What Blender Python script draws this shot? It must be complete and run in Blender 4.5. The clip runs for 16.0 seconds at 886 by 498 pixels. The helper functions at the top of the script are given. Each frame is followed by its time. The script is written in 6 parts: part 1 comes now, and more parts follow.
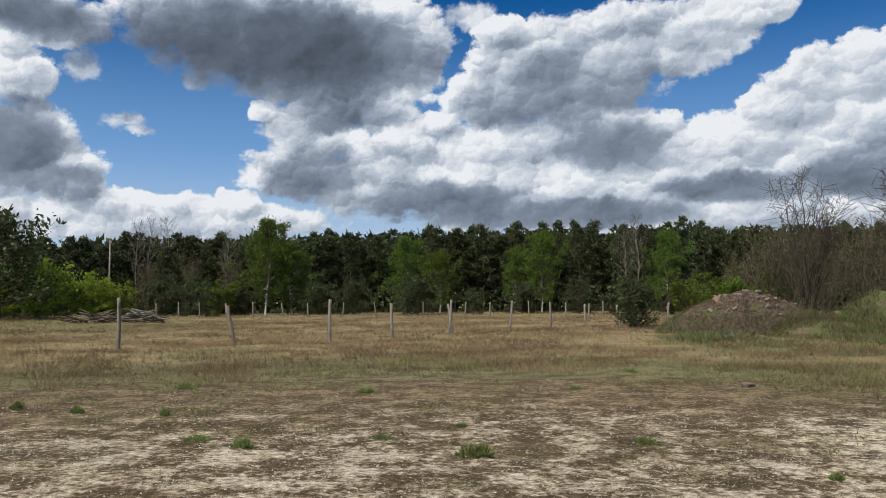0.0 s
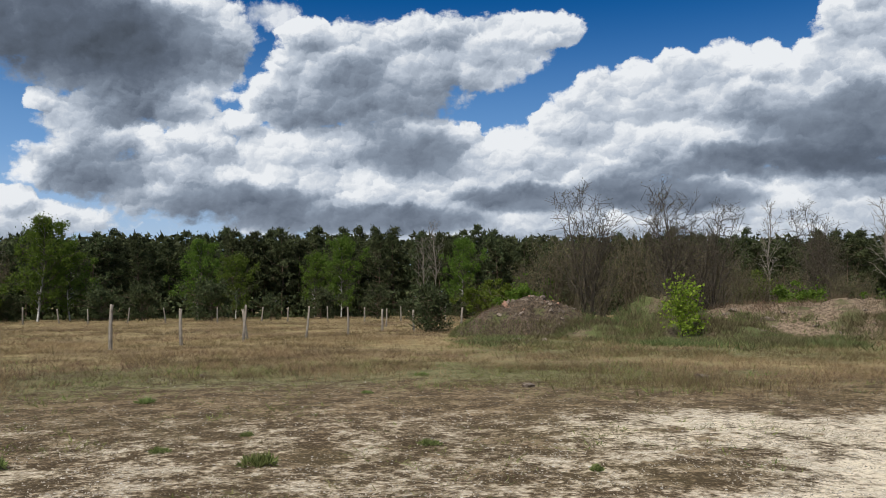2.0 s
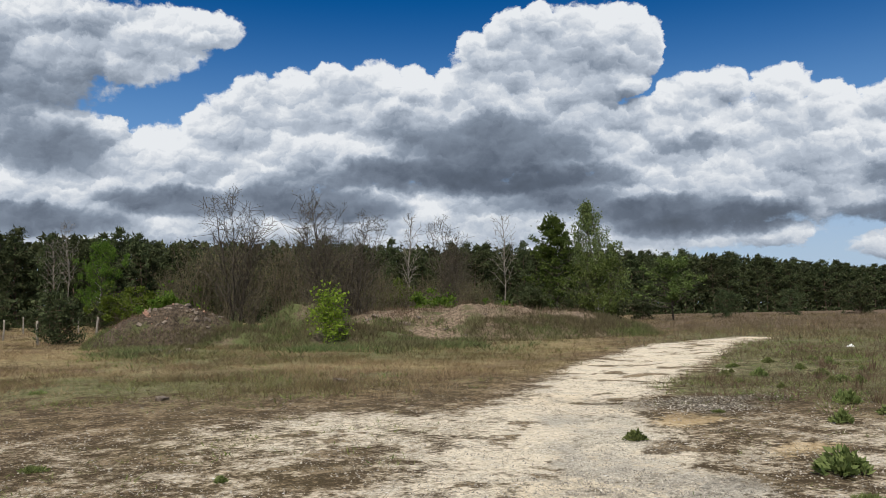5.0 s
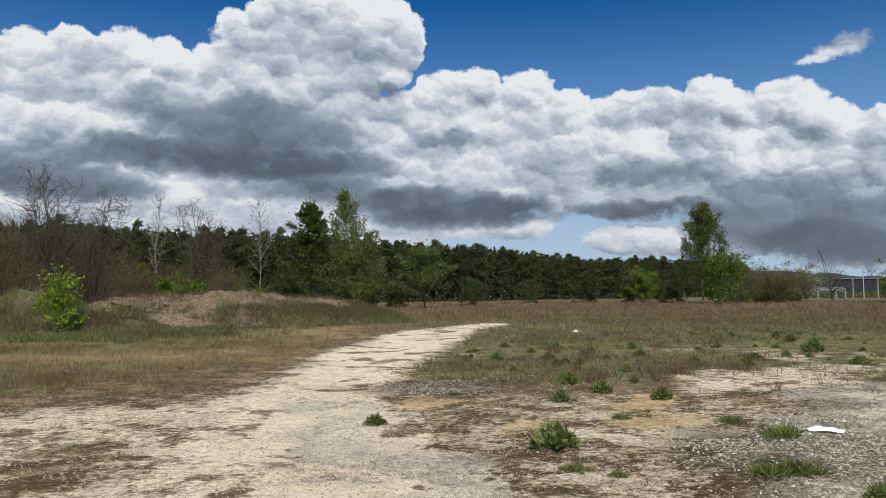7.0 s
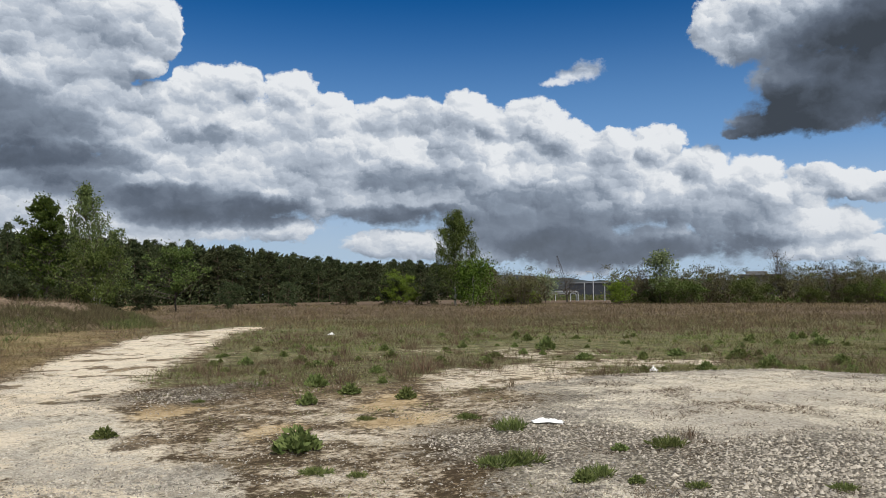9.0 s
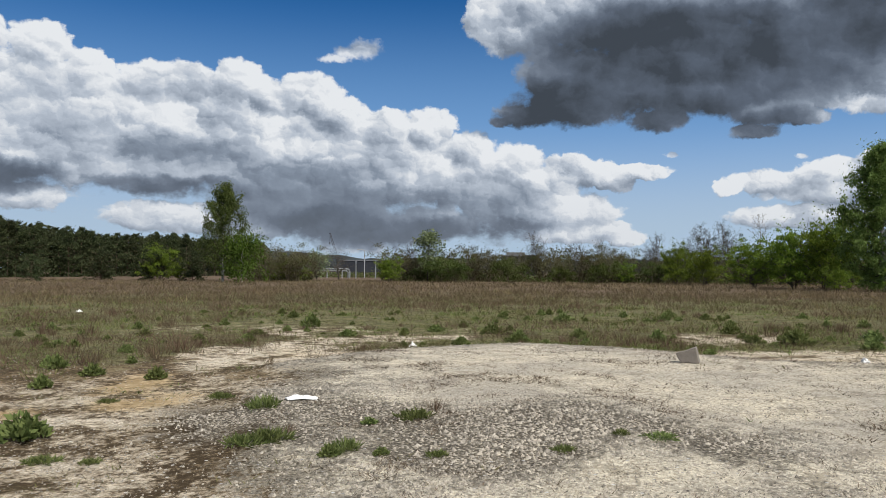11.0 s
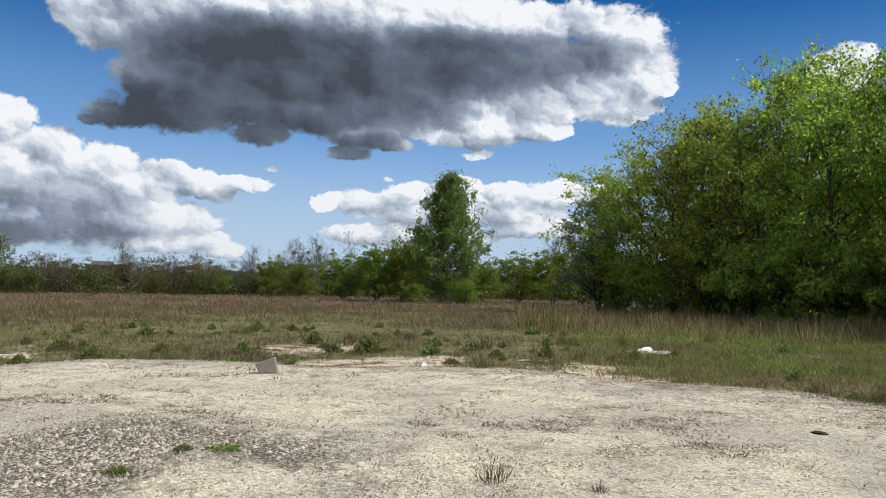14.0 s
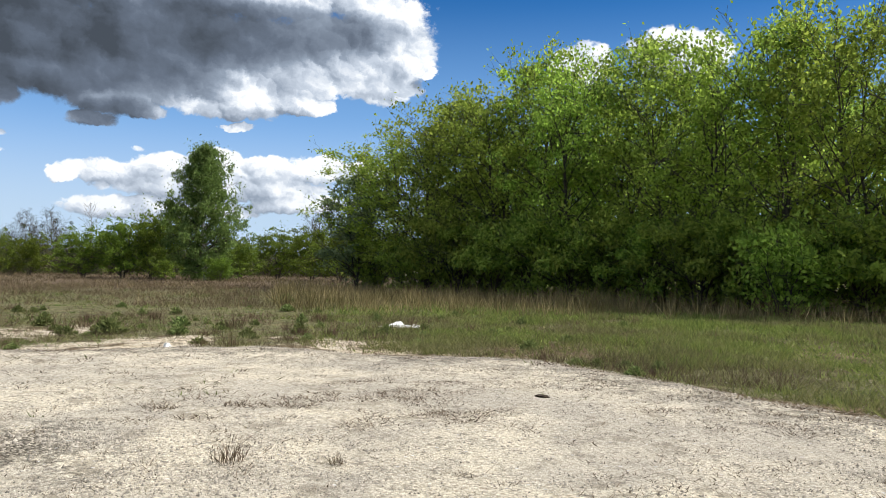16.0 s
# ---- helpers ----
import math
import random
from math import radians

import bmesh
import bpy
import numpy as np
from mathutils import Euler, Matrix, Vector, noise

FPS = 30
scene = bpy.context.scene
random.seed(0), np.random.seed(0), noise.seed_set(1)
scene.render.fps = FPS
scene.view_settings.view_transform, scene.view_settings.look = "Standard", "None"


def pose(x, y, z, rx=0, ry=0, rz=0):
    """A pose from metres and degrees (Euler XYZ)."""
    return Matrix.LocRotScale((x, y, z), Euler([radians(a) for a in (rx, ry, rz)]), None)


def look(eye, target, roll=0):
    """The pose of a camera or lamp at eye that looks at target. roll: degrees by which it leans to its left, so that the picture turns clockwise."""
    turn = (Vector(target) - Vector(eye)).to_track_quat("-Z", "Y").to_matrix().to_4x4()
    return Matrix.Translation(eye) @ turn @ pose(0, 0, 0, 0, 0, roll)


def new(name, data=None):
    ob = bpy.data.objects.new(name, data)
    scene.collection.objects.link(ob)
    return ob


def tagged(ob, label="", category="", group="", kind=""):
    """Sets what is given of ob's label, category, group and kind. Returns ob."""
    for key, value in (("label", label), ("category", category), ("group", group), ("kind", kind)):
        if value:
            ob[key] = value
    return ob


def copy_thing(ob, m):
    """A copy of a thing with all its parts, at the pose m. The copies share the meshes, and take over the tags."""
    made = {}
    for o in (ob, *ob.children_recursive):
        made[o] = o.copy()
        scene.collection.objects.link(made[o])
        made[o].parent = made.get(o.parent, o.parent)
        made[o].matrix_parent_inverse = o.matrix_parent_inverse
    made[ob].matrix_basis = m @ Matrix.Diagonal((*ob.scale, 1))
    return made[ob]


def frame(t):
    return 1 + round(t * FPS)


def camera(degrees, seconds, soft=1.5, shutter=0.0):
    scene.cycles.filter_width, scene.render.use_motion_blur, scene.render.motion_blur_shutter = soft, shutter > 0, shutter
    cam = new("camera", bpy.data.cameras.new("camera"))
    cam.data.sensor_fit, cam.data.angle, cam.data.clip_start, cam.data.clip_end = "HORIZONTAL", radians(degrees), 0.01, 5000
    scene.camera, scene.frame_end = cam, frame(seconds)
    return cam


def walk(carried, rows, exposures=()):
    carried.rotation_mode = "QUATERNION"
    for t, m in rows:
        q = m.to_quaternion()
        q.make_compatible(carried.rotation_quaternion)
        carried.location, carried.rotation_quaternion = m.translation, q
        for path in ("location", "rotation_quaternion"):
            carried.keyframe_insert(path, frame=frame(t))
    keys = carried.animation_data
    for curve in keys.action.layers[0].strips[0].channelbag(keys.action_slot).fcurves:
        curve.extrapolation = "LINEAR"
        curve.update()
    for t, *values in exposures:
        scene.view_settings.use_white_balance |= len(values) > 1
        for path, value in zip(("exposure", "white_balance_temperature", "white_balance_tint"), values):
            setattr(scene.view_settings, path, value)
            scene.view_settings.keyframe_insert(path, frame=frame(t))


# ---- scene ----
cam = camera(58.4, 16.0, soft=0.6)
# seconds, eye (m), yaw, pitch, roll (degrees)

ROWS = [
    (0.0, -0.002, -0.000, 1.500, 0.18, 3.60, 0.24),
    (0.5, 0.032, -0.001, 1.500, -3.56, 3.51, 0.19),
    (1.0, 0.062, -0.004, 1.500, -6.86, 3.55, 0.18),
    (1.5, 0.091, -0.008, 1.500, -10.19, 3.71, 0.22),
    (2.0, 0.126, -0.016, 1.500, -14.13, 3.91, 0.23),
    (2.5, 0.169, -0.029, 1.500, -19.14, 4.51, 0.13),
    (3.0, 0.206, -0.043, 1.500, -23.59, 5.00, 0.13),
    (3.5, 0.240, -0.059, 1.500, -27.79, 5.11, 0.51),
    (4.0, 0.272, -0.077, 1.500, -31.81, 4.70, 0.99),
    (4.2, 0.285, -0.085, 1.500, -33.04, 4.56, 1.00),
    (6.3, 0.395, -0.184, 1.500, -49.97, 3.51, 0.62),
    (6.5, 0.405, -0.196, 1.500, -51.75, 3.32, 0.58),
    (7.0, 0.428, -0.228, 1.500, -56.07, 3.11, 0.44),
    (7.5, 0.444, -0.253, 1.500, -59.36, 3.36, 0.31),
    (8.0, 0.458, -0.278, 1.500, -62.59, 3.77, 0.24),
    (8.5, 0.476, -0.318, 1.500, -67.45, 3.64, 0.19),
    (9.0, 0.494, -0.367, 1.500, -73.22, 3.19, 0.41),
    (9.5, 0.505, -0.411, 1.500, -78.25, 2.67, 0.18),
    (9.7, 0.508, -0.428, 1.500, -80.22, 2.39, 0.10),
    (11.8, 0.511, -0.587, 1.500, -97.08, 1.89, -0.60),
    (12.0, 0.508, -0.602, 1.500, -99.66, 2.05, -0.54),
    (12.5, 0.498, -0.648, 1.500, -104.90, 2.06, 0.66),
    (13.0, 0.487, -0.685, 1.500, -109.14, 2.24, 0.12),
    (13.5, 0.474, -0.720, 1.500, -113.29, 2.59, -0.83),
    (14.0, 0.455, -0.758, 1.500, -117.99, 2.73, -0.97),
    (14.5, 0.431, -0.799, 1.500, -123.32, 2.84, -0.66),
    (15.0, 0.411, -0.827, 1.500, -127.28, 2.51, -0.41),
    (15.5, 0.395, -0.848, 1.500, -130.04, 2.07, -0.56),
    (16.0, 0.364, -0.881, 1.500, -135.13, 1.33, -0.92),
]

EXPOSURES = [(0.0, -0.12), (4.0, -0.15), (7.5, -0.2), (12.5, -0.17), (16.0, 0.22)]
walk(cam, [(t, pose(x, y, z, 90 + pitch, roll, yaw)) for t, x, y, z, yaw, pitch, roll in ROWS], EXPOSURES)

SUN_AZ, SUN_EL = 222.0, 50.0  # degrees, clockwise from +y

CLOUDS_NORTH = [(-11.8, 18.5, 12.2, 4.1), (-3.6, 17.6, 4.5, 3.3), (-9.3, 12, 4.2, 2.4), (-6.1, 13.5, 4.5, 1.7), (-10.9, 9.2, 3.8, 2.2), (-3.6, 8.5, 6.1, 2.4), (-19.3, 5.6, 11.6, 1.6), (-32.5, 5.1, 9.4, 1.7), (4.6, 8.1, 15.9, 3), (-27.9, 17.9, 4.9, 1.9), (-28, 10.4, 3.4, 2.7), (-28.4, 14.4, 2.3, 1.9), (-26, 7.6, 2.8, 1.4), (-29.5, 16.6, 1.9, 2.7), (6.7, 10.4, 9.3, 2.8), (-7.7, 15.2, 8.1, 1.9), (-27.7, 8.8, 4.5, 2.2), (-1.5, 9.3, 9, 2.4), (15.8, 10.1, 6.1, 1.9)]
BILLOWS_NORTH = [(8.8, 15.9, 7.7, 4), (14.8, 17.8, 7, 2.8), (20.5, 19.2, 4.4, 1.5), (3.9, 14.5, 4.5, 2.4), (11.5, 11.9, 4.5, 2.3), (-2.8, 11.2, 2.7, 1.7), (-6.1, 9.1, 2.6, 1.6), (2.6, 16.8, 1.7, 1), (4.3, 18.9, 2.5, 1.1), (26.6, 12.9, 5, 3), (23.8, 10.5, 7.6, 2.2), (18.6, 11.3, 3, 1.4), (15.8, 12, 1.8, 1.1), (28.3, 15.5, 1.6, 1.4), (18.4, 8.8, 12.8, 2.3), (-0.7, 12.6, 1.9, 1), (-12.9, 13.1, 1.4, 0.9), (-22.5, 6.1, 2.1, 1.5), (-18.2, 6.2, 2.6, 1.4), (-14.8, 6.7, 1.9, 1.1)]
CLOUDS_NORTH_EAST = [(21.1, 10.4, 6.1, 2.5), (16.3, 6, 22.6, 1.8), (48.1, 5.2, 17.7, 1.9), (29.8, 11.2, 8.2, 3.2), (36.8, 11, 8, 3.4), (43.9, 11.9, 7.6, 3.5), (47.8, 15, 4.8, 3), (49.4, 18.3, 4.2, 2.9), (44.9, 17.5, 3.3, 3), (41.7, 15.5, 2.9, 3.3), (38.7, 7.2, 19.9, 2.4), (54, 11.7, 4.2, 2.3), (55.2, 8.3, 8.1, 2.9), (20.3, 7.4, 12, 1.8)]
BILLOWS_NORTH_EAST = [(19.9, 11.2, 1.8, 1.4), (22.4, 12.7, 2.1, 1.4), (25.3, 14.3, 2.1, 2.2), (28.2, 14.9, 2.3, 1.7), (30.7, 15.6, 2, 1.7), (34, 15.9, 2.3, 1.7), (36.9, 15.8, 1.8, 1.6), (39.7, 15.8, 1.6, 1.5), (41.4, 17.8, 1.6, 1.7), (43.8, 19.5, 1.7, 1.5), (46.1, 19.8, 1.5, 1.5), (52.3, 19.1, 2.1, 1.9), (53.6, 17.2, 1.2, 1.6), (56.7, 14.1, 2.2, 1.7), (49.8, 12.1, 3, 1.3), (49.6, 13.8, 1.8, 1.1), (16.3, 11.1, 1.6, 1), (34.8, 13.7, 6.5, 2.2), (24.4, 12.1, 3.7, 1.6)]
CLOUDS_EAST = [(60.9, 10.4, 11.3, 3.6), (72.8, 9.7, 9.4, 3.3), (81.7, 7.8, 6.7, 3.3), (50.6, 11.3, 4.1, 3.2), (56.8, 6.6, 11.3, 1.9), (48.6, 8, 8, 2.8), (69.7, 6.9, 9.2, 2), (79.9, 4.4, 8.2, 2.1), (48.6, 3.8, 8, 1.2), (61.7, 4.7, 3, 1), (76.3, 2.8, 3.2, 0.8), (83.2, 3.3, 5.2, 2.2), (36.9, 13.1, 7.3, 2.6), (48.2, 13.2, 2.4, 2.4), (52.3, 18.3, 2.1, 2.3), (50.3, 15.6, 2.5, 1.9)]
BILLOWS_EAST = [(53.6, 17.9, 1.4, 2.3), (52.3, 15.4, 1.6, 0.9), (55.2, 13.9, 1.6, 1.5), (56.8, 14.5, 1.7, 1.5), (58.9, 14.7, 1.9, 1.4), (62.4, 14.3, 2, 1.5), (65.4, 13, 2, 1.6), (69, 12.8, 2.4, 1.5), (71.7, 12.5, 1.9, 1.5), (74.9, 12.8, 1.9, 1.7), (77.3, 11.9, 1.8, 1.3), (79.8, 12.2, 2.4, 1.7), (82.8, 10.5, 2, 1.4), (85.3, 10.1, 1.9, 1.4), (66.2, 11.8, 2.4, 1.6), (52.7, 12.9, 2.1, 1.6)]
CLOUDS_FAR_EAST = [(83, 7.2, 12, 3.6), (92.9, 6.1, 7.6, 2.6), (96.7, 4.3, 5.5, 1.7), (87, 3.1, 10.7, 1.6), (98.5, 2.7, 4, 0.9), (101.1, 3, 1.9, 0.8), (76.9, 7.2, 8.1, 3.2), (102.3, 2.4, 1.6, 0.6), (72.8, 3.5, 8.1, 1.2)]
BILLOWS_FAR_EAST = [(71.2, 12.8, 2, 1.5), (74.8, 12.5, 1.8, 1.8), (76.5, 12.2, 1.9, 1.4), (79.6, 12.2, 2.5, 1.7), (82.2, 10.9, 2.1, 1.6), (85.5, 10.1, 2.2, 1.5), (88.7, 10.2, 2.2, 1.5), (91.4, 8.6, 1.8, 1.6), (94.9, 7.7, 2.3, 1.6), (98.2, 7.2, 2.5, 1.3), (100.3, 6.9, 1.8, 1.1), (103.4, 6.9, 2.2, 0.6), (101.7, 6.5, 1.6, 1), (99.9, 4.2, 1.8, 1.1)]
CLOUDS_SOUTH_EAST = [(95.9, 17.5, 4.6, 2.6), (97.5, 13.8, 3, 2.7), (101.6, 13.2, 6.1, 2.6), (107.8, 14.5, 10.2, 3.3), (115.9, 14.6, 9.8, 3.6), (123.6, 14.5, 7.7, 2.8), (128.3, 14.8, 5, 2.3), (114, 18.5, 19.4, 2.2), (120.1, 11.4, 4.6, 1.5), (130.3, 12.6, 3, 1.2), (111.8, 10.9, 3.4, 1.3), (119.6, 5.3, 8.8, 1), (125.2, 4.3, 4.3, 0.9), (115.7, 3.7, 7.1, 0.9), (99.1, 11.8, 5.3, 1.8), (107.8, 12, 6.9, 1.8), (113.9, 12.4, 8, 2), (101.2, 16.9, 6.1, 2.3), (126.5, 15.9, 3.2, 2.1), (105.8, 17.2, 8.2, 2.3)]
BILLOWS_SOUTH_EAST = [(95.7, 11.1, 2.8, 1), (93.7, 10.6, 1, 0.5), (92.7, 17.8, 1.8, 1.9), (104.9, 10.5, 2.3, 0.9), (111, 9.4, 1.7, 0.6), (125, 11.2, 2.2, 0.7), (120.3, 9.6, 1.2, 0.3), (132.3, 14.8, 1.5, 1.7), (131.9, 12.7, 1.2, 0.8), (133.8, 13.7, 0.6, 0.5), (111.7, 6.1, 2.7, 1), (115.4, 6.6, 2.4, 1.1), (118.9, 6.7, 2.3, 1.3), (122.7, 6.5, 2.5, 1.1), (126.3, 6.9, 2.6, 1.1), (128.8, 6.6, 2, 1), (109.3, 5.7, 1, 0.6), (114.2, 10.2, 1.6, 0.6)]
CLOUDS_SMALL = [(81.6, 14.8, 1.2, 0.4), (83.6, 15.5, 1.4, 0.8), (82.8, 15.3, 1.3, 0.6), (-22.2, 12, 1.5, 0.6), (-21.4, 11.4, 1.1, 0.3), (-25, 15.4, 1.3, 1.1), (-17.7, 14.9, 1.3, 0.6), (2, 19.9, 2.1, 1.1), (133.6, 15.5, 0.6, 0.7), (112.4, 10.8, 1.2, 0.4), (105.7, 8.1, 0.4, 0.2), (114, 7.7, 0.5, 0.2)]
SHADE_NORTH = [(-12.5, 17.3, 11, 3.2, 0.95), (-11.7, 15.5, 6, 1.7, 0.6), (-27.9, 18.1, 4.2, 1.4, 0.85), (-28.7, 10.1, 2.6, 2.7, 0.75), (9.6, 14.7, 7.6, 2.9, 0.55), (12.1, 10.9, 3.7, 1.9, 0.7), (-9.3, 8.9, 3.8, 2.2, 0.6), (-0.3, 6.9, 6.9, 1.5, 0.7), (-7.7, 13.3, 4.1, 1.4, 0.6), (4.7, 14.1, 4.1, 2, 0.5), (-26, 7.8, 2.5, 1.2, 0.6), (26.4, 7.9, 3.9, 1.1, 0.6), (-4, 10.3, 1.8, 1, 0.4), (-18, 16.6, 3, 1.3, 0.6), (8.6, 6, 8.8, 1, 0.7), (14.8, 17.8, 5.4, 1.5, 0.35)]
SHADE_NORTH_EAST = [(42.7, 11.5, 6.9, 2.3, 0.72), (50, 16.6, 3.6, 2.3, 0.28), (43.8, 9.1, 7.6, 1.2, 0.85), (29.8, 7.7, 5.7, 1, 0.75), (20.3, 7.4, 5.2, 1, 0.7), (54.4, 6.8, 4.3, 0.9, 0.75), (36, 13.1, 2.4, 1.3, 0.35), (51.7, 13.1, 2.1, 1.2, 0.4), (46.6, 14.3, 3.7, 1.9, 0.28), (39.2, 10.5, 3.6, 1.8, 0.55), (31, 9.4, 5.3, 1, 0.35), (55.3, 10.5, 2.6, 1.1, 0.35)]
SHADE_EAST = [(39.9, 12.5, 4.6, 2.9, 0.24), (38.1, 9.7, 7.1, 1.3, 0.8), (58, 5.9, 5.7, 1.1, 0.9), (54.3, 6.6, 5.3, 1, 0.75), (71.2, 8, 5.3, 1.1, 0.5), (67.7, 5.5, 3.1, 0.8, 0.75), (79.9, 6.3, 5.1, 1.6, 0.6), (81.5, 3.2, 5.7, 1.6, 0.95), (57.2, 11.1, 1.5, 0.6, 0.5), (50.2, 14, 2.7, 1.7, 0.2), (75.1, 10.5, 2.2, 1.1, 0.3), (65, 9.9, 3.2, 1, 0.35), (81.4, 10.4, 1.7, 0.8, 0.3), (47, 7.6, 4.8, 1.2, 0.6), (30.7, 7.1, 6, 0.9, 0.8)]
SHADE_FAR_EAST = [(81, 4.5, 8.5, 1.7, 0.75), (57.4, 5.6, 6.1, 1, 0.9), (72.4, 5.4, 4.9, 0.9, 0.8), (87, 2.8, 7.9, 1.2, 0.95), (92.9, 5.1, 5.4, 1.7, 0.5), (84.6, 5.9, 2.4, 0.8, 0.2), (96.7, 7.9, 2.2, 0.6, 0.2), (80.2, 9.6, 2.5, 0.7, 0.3), (91.7, 3, 5, 1.1, 0.75), (69.2, 8.7, 3.6, 1, 0.35)]
SHADE_SOUTH_EAST = [(105.7, 15.1, 10.6, 3.3, 1.15), (98.3, 11.8, 4.9, 2.4, 1.1), (105.7, 11.2, 5.3, 1.8, 1.05), (112.2, 9.9, 3.2, 1.4, 0.9), (117.9, 15.8, 9.7, 2.3, 1), (125.5, 16.5, 6.9, 1.7, 0.7), (96.3, 17.2, 3.6, 2.3, 0.4), (95.1, 10.5, 3.6, 1.1, 1.1), (103.3, 16.9, 6.2, 1.9, 0.8), (112.3, 13.2, 7.3, 2.3, 0.9), (124.5, 5, 3.3, 0.5, 0.25), (112.9, 5.2, 2.8, 0.4, 0.25), (111, 9.2, 2.4, 0.9, 0.8)]
CLOUDS_BEHIND = [(151.6, 14.9, 3.7, 1.8), (144.8, 14.1, 2.5, 1.8), (130.7, 15.7, 3.7, 3.7)]

class Net:
    """Short-hand for building node trees."""

    def __init__(self, tree):
        self.tree = tree
        tree.nodes.clear()

    def put(self, sock, value):
        if isinstance(value, bpy.types.NodeSocket):
            self.tree.links.new(value, sock)
        elif value is not None:
            sock.default_value = value

    def add(self, kind, inputs=None):
        n = self.tree.nodes.new("ShaderNode" + kind)
        for k, v in (inputs or {}).items():
            self.put(n.inputs[k], v)
        return n

    def math(self, op, a, b=None, c=None, clamp=False):
        n = self.add("Math")
        n.operation, n.use_clamp = op, clamp
        for i, v in enumerate((a, b, c)):
            if v is not None:
                self.put(n.inputs[i], v)
        return n.outputs[0]

    def vec(self, op, a, b=None, out=0):
        n = self.add("VectorMath")
        n.operation = op
        self.put(n.inputs[0], a)
        if b is not None:
            self.put(n.inputs[1], b)
        return n.outputs[out]

    def noise(self, vector, scale, detail=4.0, rough=0.55, distortion=0.0, lac=2.0):
        n = self.add("TexNoise", {"Scale": scale, "Detail": detail, "Roughness": rough, "Distortion": distortion, "Lacunarity": lac})
        if vector is not None:
            self.put(n.inputs["Vector"], vector)
        return n.outputs["Fac"]

    def ramp(self, fac, lo, hi, smooth=True):
        n = self.add("MapRange")
        n.interpolation_type = "SMOOTHSTEP" if smooth else "LINEAR"
        for k, v in (("Value", fac), ("From Min", lo), ("From Max", hi)):
            self.put(n.inputs[k], v)
        return n.outputs["Result"]

    def mix(self, fac, a, b, blend="MIX"):
        n = self.add("Mix")
        n.data_type, n.blend_type = "RGBA", blend
        self.put(n.inputs[0], fac)
        self.put(n.inputs[6], a)
        self.put(n.inputs[7], b)
        return n.outputs[2]


def rgb(r, g, b):
    return (r, g, b, 1.0)


